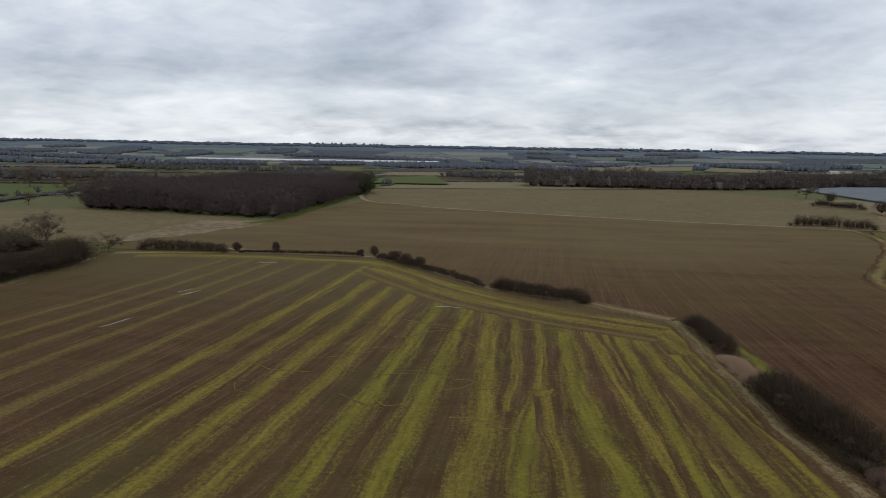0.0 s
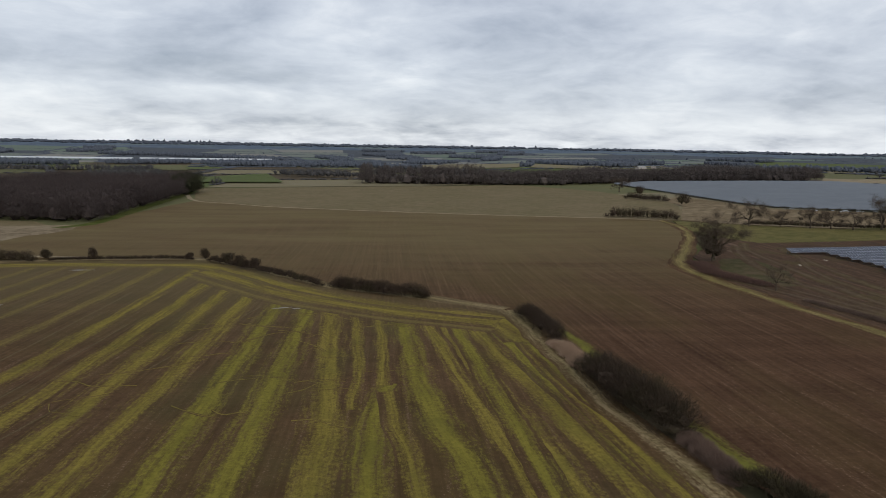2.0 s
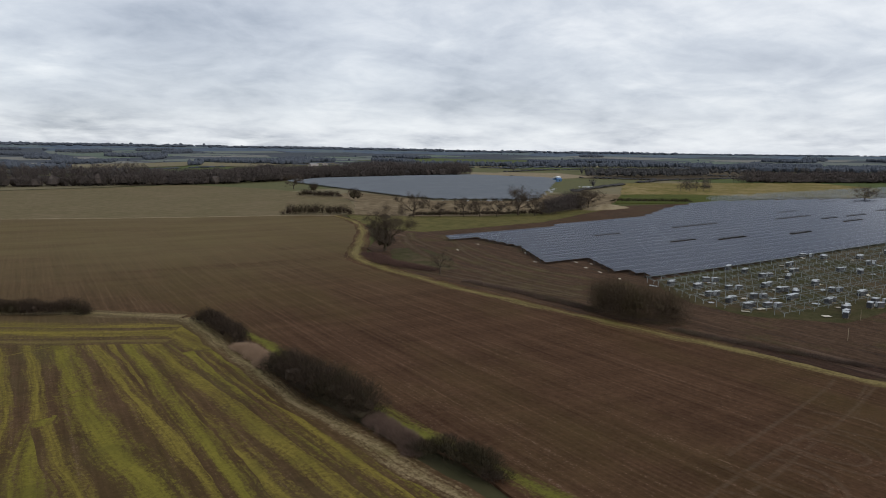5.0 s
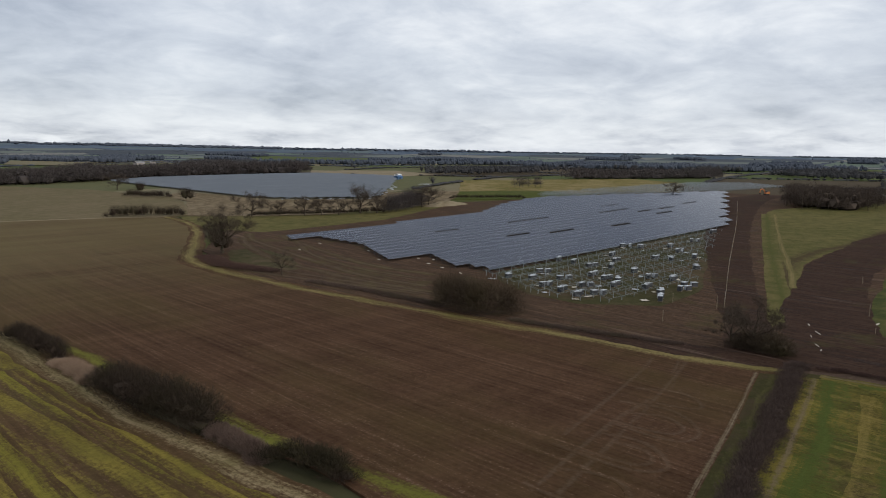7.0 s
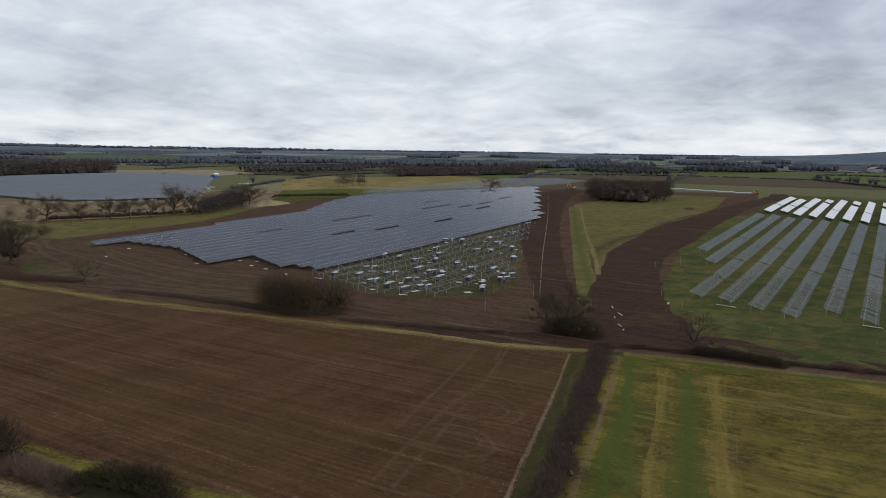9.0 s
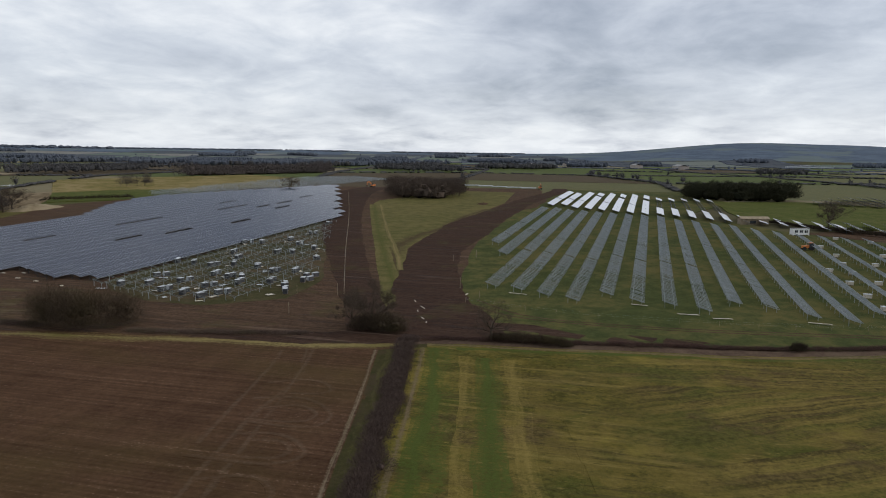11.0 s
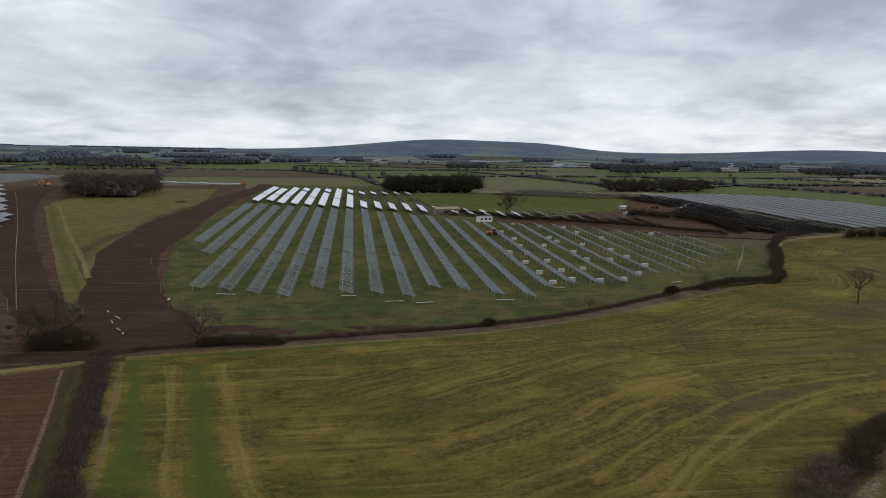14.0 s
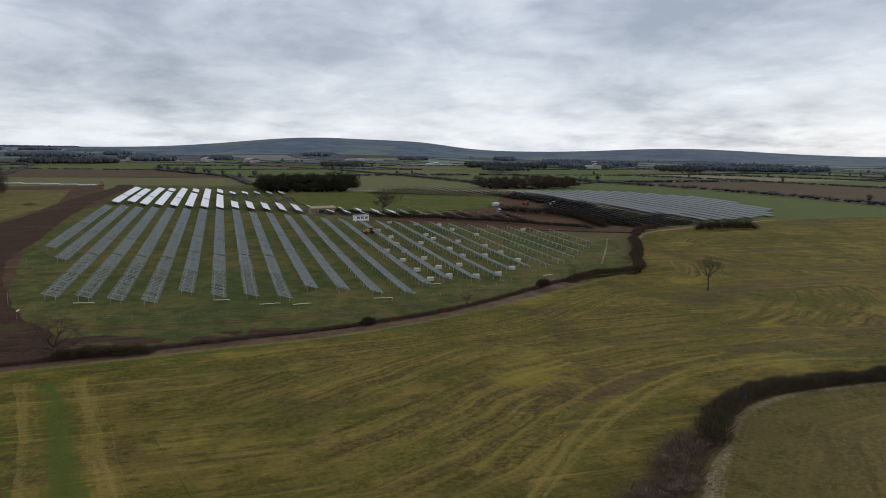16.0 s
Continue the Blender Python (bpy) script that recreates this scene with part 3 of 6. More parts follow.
field("drilled_field", [(-145, 541), (-174, 650), (-186, 700), (-76, 750), (93, 805), (150, 822), (205, 690), (216, 590), (222, 545), (212, 500), (176, 404), (160, 401), (132, 419), (43, 445), (-69, 485)],
      SOIL_N, 0.09, "brownish green drilled field before a wood", 0.4)
field("west_field", [(-420, 330), (-300, 402), (-185, 382), (-160, 352), (-178, 262), (-240, 262), (-420, 250)], SOIL_N, 0.07, "pale brown-green field beside the wood")
field("rough_ground", [(-173, 274), (-152, 336), (-150, 366), (-192, 359), (-185, 300), (-180, 262)], ROUGH, 0.12, "pale dry rough grass beside the wood", 3.0)
field("banded_pasture", [(66, 26), (131, 42), (137, 0), (140, 6), (147, -37), (157, -59), (178, -85), (187, -104), (194, -128), (266, -172), (285, -194), (315, -292), (330, -480), (40, -480), (30, -60), (40, 10)],
      PASTURE, 0.06, "mown pasture banded yellow, green and brown")
field("site_corner", [(128, 54), (160, 54), (184, 52), (166, 26), (150, -30), (142, -10), (134, 36)], MUD_E, 0.075, "dark churned mud at a field gateway")
field("ditch_side", [(36, 22.6), (45, 25.6), (63, 31.2), (77, 35.4), (94.4, 40.4), (123, 48.9), (134, 42), (100, 33), (70, 24), (36, 10)], DITCH, 0.09, "rough green grass beside a ditch", 0.1)
field("corner_field", [(46, -34), (56, -46), (60, -50), (66, -57), (75, -65), (80, -75), (82, -88), (82, -101), (82, -140), (70, -300), (-60, -300), (-20, -60)], CORNER, 0.14, "dull brown-green field beyond a curved hedge")
field("site_ground", [(112, 232), (118, 262), (165, 330), (215, 345), (330, 345), (420, 318), (560, 262), (600, 90), (440, 60), (270, 64), (180, 46), (134, 46), (128, 66), (120, 92), (112, 135), (104, 200)],
      MUD, 0.06, "churned brown mud of a solar farm building site")
field("yard_grass", [(148, 106), (162, 90), (186, 92), (262, 124), (338, 158), (252, 156), (168, 152), (156, 140), (148, 122)],
      YARD_GRASS, 0.10, "thin worn grass under unfinished racking")
field("grass_wedge", [(160, 62), (230, 92), (330, 132), (412, 166), (432, 170), (543, 146), (540, 100), (440, 88), (352, 91), (309, 89), (280, 93), (254, 90), (226, 82), (203, 73), (176, 61)],
      MEADOW, 0.12, "green and dry yellow grass wedge between two mud tracks", 0.2)
field("racking_field", [(158, 34), (180, 49), (210, 55), (262, 64), (320, 69), (396, 70), (420, 64), (400, -20), (345, -62), (300, -130), (262, -160), (196, -128), (188, -104), (178, -84), (160, -58), (150, -36), (142, 4), (140, 26)],
      SITE_GRASS, 0.10, "grass field under bare mounting rows")
field("glare_grass", [(400, -20), (420, 64), (600, 70), (600, -30), (500, -50)], SITE_GRASS, 0.10, "grass round the finished panel rows")
field("green_paddock", [(396, -46), (500, -40), (520, -100), (465, -189), (390, -150), (365, -96)], LUSH, 0.10, "smooth green paddock behind the racking")
field("east_mud", [(345, -62), (360, -100), (390, -150), (465, -190), (500, -212), (440, -236), (300, -196), (282, -180), (300, -130)], MUD, 0.12, "churned mud beside far solar rows")
field("site_turf", [(114, 232), (127, 256), (138, 254), (136, 226), (126, 200), (112, 200), (109, 216)], YARD_GRASS, 0.10, "patch of worn green turf beside mud", 1.2)
field("long_meadow", [(196, 300), (165, 300), (150, 340), (166, 398), (196, 372), (230, 346), (312, 344), (330, 338), (240, 300)], MEADOW, 0.12, "green meadow strip beside a tree row")
field("marsh", [(172, 400), (215, 500), (222, 560), (252, 595), (262, 462), (318, 413), (362, 455), (420, 420), (330, 346), (250, 338), (200, 370)], MARSH, 0.10, "pale brown rough ground by the far array")
field("pale_field", [(506, 790), (597, 930), (700, 850), (640, 690), (537, 660)], TAN, 0.12, "pale tan stubble field")
field("green_field", [(352, 361), (389, 322), (470, 350), (457, 384), (411, 417)], LUSH, 0.12, "bright green winter crop")
field("dry_field", [(411, 417), (457, 384), (470, 352), (540, 290), (700, 366), (760, 470), (640, 510), (540, 545)], VERGE, 0.11, "dry yellowish grass field")

# grown strips and wheel lines in the near field: they run north
strips = [
    (-112, 110, 226, 2.6), (-103, 100, 232, 2.4), (-94, 95, 234, 2.8), (-85, 80, 232, 2.4), (-72, 20, 231, 3.4), (-60, 10, 228, 3.6),
    (-50.5, 5, 220, 3.6), (-42.5, 0, 211, 4.0), (-34.8, 0, 202, 4.2), (-25.8, 0, 191, 4.4), (-17.6, 0, 180, 4.6)]
for i, (x, y0, y1, w) in enumerate(strips):
    y1 += 14
    band("grass_strip", [(x + 1.0, y0), (x, (y0 + y1) / 2), (x - 2.0, y1)], w * 1.5, FAINT_STRIP if x < -66 else STRIP if x < -28 else GREEN_STRIP, 0.10 + 0.004 * i, "yellow-green grown strip in brown stubble")
for i, (pts, w, mt) in enumerate((
        ([(-7, 10), (-8, 69), (-9, 102), (-14, 168)], 5.0, STRIP), ([(-2, 6), (-2, 71), (-2, 93), (0, 107)], 4.2, GREEN_STRIP),
        ([(5, 6), (3, 72), (1, 90), (0, 103)], 2.6, STRIP), ([(14, 6), (10, 73), (7, 89), (4, 124), (3, 160)], 5.2, GREEN_STRIP),
        ([(-5, 95), (-5, 118), (-8, 168)], 2.2, STRIP), ([(-1, 106), (-1, 130), (-3, 164)], 2.4, STRIP),
        ([(25, 6), (20, 74), (16, 107), (11, 160)], 4.6, STRIP), ([(32, 6), (26, 77), (22, 112), (16, 160)], 4.6, STRIP),
        ([(36, 10), (30, 77), (26, 112), (22, 158)], 4.2, GREEN_STRIP), ([(19, 6), (15, 74), (12, 107), (8, 158)], 3.0, STRIP), ([(20, 6), (17, 90), (14, 158)], 3.0, GREEN_STRIP), ([(37, 20), (29, 100), (26, 150)], 3.4, STRIP), ([(38, 20), (34, 78), (30, 108), (27.5, 150)], 3.6, GREEN_STRIP), ([(40, 20), (35.5, 70), (31.5, 108), (29.5, 140)], 2.4, STRIP),
        ([(-148, 232), (-118, 239), (-90, 239), (-60, 236), (-44, 216), (-16, 183), (4, 167), (22, 157), (27, 148), (29, 134)], 9.0, STRIP),
        ([(-58, 226), (-44, 208), (-30, 189), (-14, 174), (4, 161), (24, 151)], 7.5, STRIP), ([(-60, 216), (-46, 198), (-32, 180), (-16, 166), (2, 154), (22, 144)], 3.4, FAINT_STRIP))):
    band("grass_strip", pts, w * 1.4, mt, 0.145 + 0.004 * i, "yellow-green grown strip in brown stubble")
rl = np.random.default_rng(5)
for pts in ([(-60, 60), (-56, 90), (-55, 150)], [(-57.6, 60), (-53.6, 90), (-52.6, 150)], [(-48, 80), (-33, 172)], [(-45.6, 80), (-30.6, 170)], [(-30, 60), (-24, 110)], [(-116, 110), (-110, 200)], [(-80, 60), (-84, 120), (-82, 190)], [(-66, 60), (-66, 120), (-68, 190)]):
    band("wheel_line", pts, 0.7, PALE_STRIP, 0.09, "faint pale wheel line across stubble", "track", 0.1)
# thin stray rows that cross the strips near the headland
for k in range(34):
    x, y, l = rl.uniform(-46, 8), rl.uniform(90, 162), rl.uniform(5, 15)
    a = rl.normal(0, 0.5)
    line = [(x + f * l, y + a * f * l + rl.normal(0, 0.5) + 0.9 * math.sin(f * 5 + k)) for f in (-0.5, -0.25, 0, 0.25, 0.5)]
    band("stray_row", line, rl.uniform(0.3, 0.5), STRAY, 0.23 + k * 0.003, "thin stray grass row across the strips", "strip", 0.2, 1.0)

# field edges, verges and tracks
band("field_track", [(-180, 640), (-145, 541), (-110, 512), (-69, 484), (43, 444), (132, 418), (160, 401)], 3.0, TAN, 0.16, "pale worn farm track between fields", "track", 0.4)
band("verge", [(160, 401), (156, 365), (146, 330), (122, 278), (106, 246), (102, 225), (104, 185), (111, 130), (118, 90), (124, 56), (128, 46)], [5, 6, 6, 7, 8, 7, 6.5, 6, 6.5, 6], VERGE_EDGE, 0.18, "rough yellow-green grass verge beside the ploughed field", "verge", 0.6)
band("wood_margin", [(-176, 660), (-160, 470), (-152, 380), (-160, 352)], 7.0, LUSH, 0.16, "green grass margin beside the wood", "verge", 0.7)
band("hedge_margin", [(-160, 236), (-118, 249), (-68, 252), (-46, 236), (-18, 200), (10, 181), (28, 166)], [11, 6, 5, 6, 7, 7, 7], TAN_EDGE, 0.17, "pale dry grass strip along a hedge", "verge", 0.5)
band("field_track", [(-128, 259), (-100, 257), (-73, 256), (-58, 248)], 3.2, TAN, 0.16, "pale worn farm track behind a hedge", "track", 0.4)
band("hedge_margin", [(-140, 130), (-150, 180), (-160, 222)], 10.0, TAN_EDGE, 0.17, "pale dry grass strip along a thicket", "verge", 0.5)
band("hedge_margin", [(29.2, 165), (30, 145), (30.6, 128), (31.2, 111), (32, 97), (34, 80), (36, 66), (40, 44)], [6, 5, 4.2, 4.0, 3.8, 3.6, 3.4, 3.2], TAN_EDGE, 0.40, "pale dry grass strip along a hedge", "verge", 0.5)
band("grass_margin", [(34, 160), (38, 134), (38.8, 108), (41.5, 82), (45, 60), (49, 40)], 4.2, MARGIN, 0.19, "green grass edge beside the ploughed field", "verge", 0.4)
band("pasture_margin", [(130, 41), (131.8, 31), (133.4, 18), (136, 6.8), (139.4, -16.3), (145, -34.8), (154.6, -55.3), (163, -70.8), (174, -88.8), (182, -101.6), (196, -126)], 2.0, DRY_EDGE, 0.2, "pale dry grass line along a ditch", "verge", 0.35)
band("pasture_margin", [(196, -126), (230, -150), (266, -173), (284, -194), (300, -240), (316, -292)], 3.4, PAST_EDGE, 0.2, "pale dry grass line along a hedge", "verge", 0.35)
band("ditch_bank", [(131, 48), (135, 30), (137, 18), (139, 6.8), (143, -16.4), (149.8, -39.6), (160.8, -61.8), (177.8, -87.8), (188, -104.6)], 4.0, BANK, 0.19, "dull red-brown ditch bank with dead stems", "bank", 0.6)
band("field_margin", [(127, 47.6), (110, 42.6), (92, 37.6), (75, 32.6), (56, 27)], 2.6, DITCH_ROUGH, 0.15, "rough brown and green grass beside a bramble ditch", "verge", 0.4)
band("path_line", [(123, 49.2), (94.4, 40.6), (76.3, 35.4), (64.1, 31.9), (45, 25.8)], 0.85, PATH_EDGE, 0.3, "pale dry grass line between plough and ditch", "verge", 0.05, 2.5)
band("pasture_margin", [(127.5, 41.2), (111.5, 36.8), (94, 32.4), (78.6, 28.6), (67.4, 25.9), (48, 20.6)], 1.5, DRY_EDGE, 0.21, "pale dry grass line beside a bramble ditch", "verge", 0.08, 2.5)
band("lush_strip", [(128, 39.2), (110.2, 33.4), (67.6, 23.4), (46, 17.8)], 8.6, PAST_LUSH, 0.16, "green grass beside a bramble ditch", "verge", 0.3)
band("lush_strip", [(124, 27.6), (112, 24.6), (69, 14.6), (46, 9)], 7.0, PAST_LUSH, 0.13, "darker green grass strip in the pasture", "strip", 0.4)
band("tan_strip", [(124, 32), (111.2, 28.8), (68.4, 18.9), (46, 13.4)], 4.4, PAST_TAN, 0.15, "dry yellow strip in the pasture", "strip", 0.4)
band("tan_strip", [(124, 23), (112.6, 20.5), (69.5, 10.6), (46, 5)], 3.4, PAST_TAN, 0.17, "dry yellow strip in the pasture", "strip", 0.4)
band("headland_strip", [(128, 38), (129.6, 30), (131.4, 17.6), (134.2, 6.6), (138.2, -16.6), (144.2, -35), (154, -56)], 3.6, PAST_LUSH, 0.12, "green grass headland along a ditch", "strip", 0.4)


def offset(pts, d):
    p = smooth_line(pts, 6.0)
    t = np.gradient(p, axis=0)
    t /= np.linalg.norm(t, axis=1)[:, None]
    q = p + np.stack([-t[:, 1], t[:, 0]], 1) * d
    return [tuple(v) for v in q[::2]]


arc = [(50, -2), (56, -22), (68, -40), (82, -58), (91, -78), (94, -100), (95, -130), (93, -180), (90, -240)]
for d, w, lift in ((20, 42, 0.09), (48, 34, 0.10)):
    tagged(ribbon("mown_swath", offset(arc, d), w, SWATH, lift, 0.8, 3.0, 10), "curved mown swaths of tan, brown and green grass", "strip", kind="structure")
edge = [(132, 22), (137, 2), (144, -36), (153, -60), (174, -88), (184, -108), (192, -132), (240, -164), (276, -200), (300, -290)]
tagged(ribbon("mown_swath", offset(edge, -12), 18, SWATH, 0.11, 0.8, 3.0, 6), "curved mown swaths along the ditch side", "strip", kind="structure")
tagged(ribbon("mown_swath", [(240, -172), (190, -176), (150, -160), (120, -120), (104, -60)], 40, SWATH, 0.12, 0.8, 3.0, 10), "curved mown swaths across the pasture", "strip", kind="structure")

for i, (pts, w) in enumerate((([(150, -110), (168, -150), (172, -190), (168, -240)], 22), ([(226, -200), (226, -234), (208, -256)], 16), ([(196, -165), (192, -200), (180, -230)], 14), ([(88, -50), (100, -72), (108, -98), (106, -130)], 9),
                              ([(78.8, -41.8), (90.5, -62.4), (100.9, -86.9), (98, -116.6)], 4.5), ([(118, -72), (122, -100), (114, -134), (112, -170)], 8))):
    band("brown_strip", pts, w, PAST_BROWN, 0.24 + 0.006 * i, "brown thin-grown strip across the pasture", "strip", 0.8)
for i, (pts, w) in enumerate((([(62, -30), (80, -50), (91.3, -66), (98, -82), (98.4, -94), (95.5, -112)], 2.2), ([(58, -26), (74, -40), (88, -56), (99, -78), (103, -100)], 2.0), ([(70, -26), (86, -44), (99, -64), (107, -90)], 1.6))):
    band("tan_strip", pts, w, PAST_TAN, 0.30 + 0.006 * i, "dry yellow mown row curving through the pasture", "strip", 0.3)

for i, (pts, w) in enumerate(((([(158, 300), (148, 276), (138, 219), (132, 176), (135, 150)], 2.2), ([(164, 280), (150, 218), (146, 185), (150, 162)], 2.0), ([(108, 214), (113, 191), (119, 168), (126, 142)], 2.0),
                            ([(150, 290), (138, 262), (128, 222), (126, 176), (130, 140)], 2.4), ([(160, 262), (145, 226), (139, 190), (142, 158)], 1.6), ([(112, 240), (117, 205), (124, 160), (130, 128)], 1.8)))):
    band("rut_line", pts, w * 1.8, RUT, 0.16 + 0.012 * i, "pale churned wheel ruts along the site edge", "track", 0.3)
band("worn_edge", [(190, 70), (222, 82), (252, 92), (284, 95), (312, 91), (352, 93), (400, 90)], [4, 7, 9, 9, 8, 7, 6], WORN, 0.19, "worn muddy turf beside the haul road", "verge", 0.5)
tagged(ribbon("field_rows", offset([(44, -31), (56, -46), (66, -57), (74.5, -65), (80, -75), (82, -88), (82, -101), (81, -130), (76, -200)], -15), 27, CORNER_ROWS, 0.8, 0.8, 3.0, 8), "faint brown and green rows curving along a hedge", "strip", kind="structure")
band("arc_margin", [(44, -31), (56, -46), (60, -50), (66, -57), (74.5, -65), (80, -75), (82, -88), (82, -101), (81, -130)], 2.8, CORNER_EDGE, 1.0, "pale dry grass edge along a curved hedge", "verge", 0.3)
band("mud_track", [(132, 55), (150, 62), (214, 95), (300, 137), (400, 180), (495, 214), (560, 222)], [9, 11, 16, 20, 24, 28, 24], MUD_E, 0.2, "wide dark mud haul road", "track", 0.5)
band("mud_track", [(134, 44), (160, 49), (190, 60), (225, 70), (258, 77), (300, 79), (340, 81), (400, 79), (470, 77), (560, 70), (610, 74)], [16, 20, 18, 22, 25, 20, 16, 14, 14, 14, 10], MUD_E, 0.22, "dark mud haul road curving over grass", "track", 0.6)
band("mud_track", [(124, 90), (128, 66), (136, 46), (150, 30), (146, 12)], [8, 9, 12, 8, 3], MUD_E, 0.21, "dark mud track along the ditch", "track", 0.8)
band("verge", [(168, 60.5), (200, 75), (234, 90), (290, 114.5), (405, 163)], 5.0, WEDGE_GREEN, 0.2, "green grass edge of the haul road", "verge", 0.2)
band("dry_line", [(212, -124), (240, -142), (266, -158)], 0.6, MARSH, 0.24, "pale dry line in rough grass", "verge", 0.05)
band("dry_line", [(210.4, 75.5), (240, 87.6), (310.3, 118.8), (406, 159)], 2.0, WORN_TAN, 0.23, "pale dry line in the grass", "verge", 0.2)
# tractor wheel marks: straight runs and turning loops
marks = [[(121.5, 63), (111.5, 58.6), (102.3, 54.6), (84.4, 52), (70, 48.6), (56, 45)], [(121, 61.2), (108.3, 57), (90.3, 51.6), (72.7, 46.8), (56, 42)], [(118, 66.5), (110.7, 63.9), (90.6, 57.9), (72, 53)],
         [(90.2, 56), (92.2, 50.9), (91.8, 46.8), (88.9, 43.1), (85.6, 41.2), (82.2, 41.4), (80.9, 44.8), (81, 51)], [(86.5, 52), (89.1, 48.4), (88.5, 45.7), (86.1, 43.5), (83.5, 43.8), (82.2, 47.1), (82, 52)],
         [(97.8, 58), (101.2, 53.3), (100.6, 49.3), (97.6, 46.6), (95.3, 47.2), (93.7, 52)],
         [(76.5, 50), (78, 45.5), (76.7, 41.8), (73.4, 38.7), (70.4, 39.2), (68.7, 42.9), (68.6, 52)], [(75.1, 47), (75.8, 43.5), (74, 41), (71.1, 40.9), (70, 44.4), (69.6, 49)],
         [(63, 47), (65.4, 42), (64.4, 38.6), (61.4, 36.4), (58.6, 37.4), (57, 42), (57, 47)]]
for i, pts in enumerate(marks):
    band("wheel_marks", pts, 1.2, TRACK_LINE, 0.10 + 0.010 * i, "faint curved tractor wheel marks in soil", "track", 0.05, 1.0)
for pts in ([(172, -70), (164, -30), (160, 0), (162, 26), (176, 42)], [(170, -70), (162, -30), (158, 0), (160, 28), (172, 44)]):
    band("wheel_marks", pts, 0.6, MUD, 0.2, "dark wheel ruts in grass", "track", 0.1)
for x, y, l, w, a in ((-90, 133, 11, 0.9, 85), (-93, 169, 9, 0.7, 80), (-96, 172, 7, 0.5, 80), (-97, 228, 8, 1.6, 5), (-25, 168, 6, 1.2, 20), (-21, 167, 4, 0.8, 10)):
    c, s = math.cos(radians(a)), math.sin(radians(a))
    band("puddle", [(x - c * l / 2, y - s * l / 2), (x + 0.2, y), (x + c * l / 2, y + s * l / 2)], [0.1, w * 0.7, w * 0.5, 0.08], WATER, 0.2, "thin pale puddle in a wheel rut", "puddle", 0.15, 1.0)

# ---- building blocks ----
class Shape:
    """Boxes and bars gathered into one mesh, with a material index per face."""

    def __init__(self):
        self.v, self.f, self.m = [], [], []

    def hexa(self, pts, mi=0, top=None):
        k = len(self.v)
        self.v.extend(pts)
        for i, q in enumerate(((0, 3, 2, 1), (4, 5, 6, 7), (0, 1, 5, 4), (1, 2, 6, 5), (2, 3, 7, 6), (3, 0, 4, 7))):
            self.f.append([k + j for j in q])
            self.m.append(top if (top is not None and i == 1) else mi)

    def box(self, c, s, mi=0, turn=0.0):
        ca, sa = math.cos(radians(turn)), math.sin(radians(turn))
        pts = []
        for dz in (-0.5, 0.5):
            for dx, dy in ((-0.5, -0.5), (0.5, -0.5), (0.5, 0.5), (-0.5, 0.5)):
                x, y = dx * s[0], dy * s[1]
                pts.append((c[0] + x * ca - y * sa, c[1] + x * sa + y * ca, c[2] + dz * s[2]))
        self.hexa(pts, mi)

    def bar(self, p, q, w, h=None, mi=0):
        p, q = Vector(p), Vector(q)
        d = (q - p).normalized()
        s = d.cross(Vector((0, 0, 1)))
        s = (s.normalized() if s.length > 1e-4 else Vector((1, 0, 0))) * w / 2
        u = s.cross(d).normalized() * (h or w) / 2
        self.hexa([tuple(p - s - u), tuple(q - s - u), tuple(q + s - u), tuple(p + s - u), tuple(p - s + u), tuple(q - s + u), tuple(q + s + u), tuple(p + s + u)], mi)

    def quad(self, a, b, c, d, mi=0):
        k = len(self.v)
        self.v.extend((a, b, c, d))
        self.f.append([k, k + 1, k + 2, k + 3])
        self.m.append(mi)

    def lathe(self, c, prof, n=12, mi=0):
        """Rings of (radius, height) about an upright axis."""
        k = len(self.v)
        for r, z in prof:
            for i in range(n):
                a = 2 * math.pi * i / n
                self.v.append((c[0] + r * math.cos(a), c[1] + r * math.sin(a), c[2] + z))
        for j in range(len(prof) - 1):
            for i in range(n):
                self.f.append([k + j * n + i, k + j * n + (i + 1) % n, k + (j + 1) * n + (i + 1) % n, k + (j + 1) * n + i])
                self.m.append(mi)

    def mesh(self, name, mats):
        return raw_mesh(name, self.v, [i for f in self.f for i in f], [len(f) for f in self.f], mats, self.m)


def part(name, shape, mats, parent, label="", kind=""):
    """One mesh object under a thing."""
    ob = new(name, shape.mesh(name, mats) if isinstance(shape, Shape) else shape)
    ob.parent = parent
    return tagged(ob, label, kind=kind)


def thing(name, label, category, group="", at=(0, 0, 0), turn=0.0):
    ob = new(name)
    ob.matrix_basis = pose(*at, 0, 0, turn)
    return tagged(ob, label, category, group)


def ground_z(x, y):
    return tz(x, y) + 0.1


def inside(poly, x, y):
    hit, j = False, len(poly) - 1
    for i in range(len(poly)):
        (xi, yi), (xj, yj) = poly[i], poly[j]
        if (yi > y) != (yj > y) and x < (xj - xi) * (y - yi) / (yj - yi) + xi:
            hit = not hit
        j = i
    return hit


rng = np.random.default_rng(7)

def tube(shape, path, radii, n=6):
    k = len(shape.v)
    for i, (p, r) in enumerate(zip(path, radii)):
        d = (Vector(path[min(i + 1, len(path) - 1)]) - Vector(path[max(i - 1, 0)])).normalized()
        s = d.cross(Vector((0.31, 0.2, 0.93))).normalized()
        u = s.cross(d)
        for j in range(n):
            a = 2 * math.pi * j / n
            shape.v.append(tuple(Vector(p) + (s * math.cos(a) + u * math.sin(a)) * r))
    for i in range(len(path) - 1):
        for j in range(n):
            shape.f.append([k + i * n + j, k + i * n + (j + 1) % n, k + (i + 1) * n + (j + 1) % n, k + (i + 1) * n + j])
            shape.m.append(0)


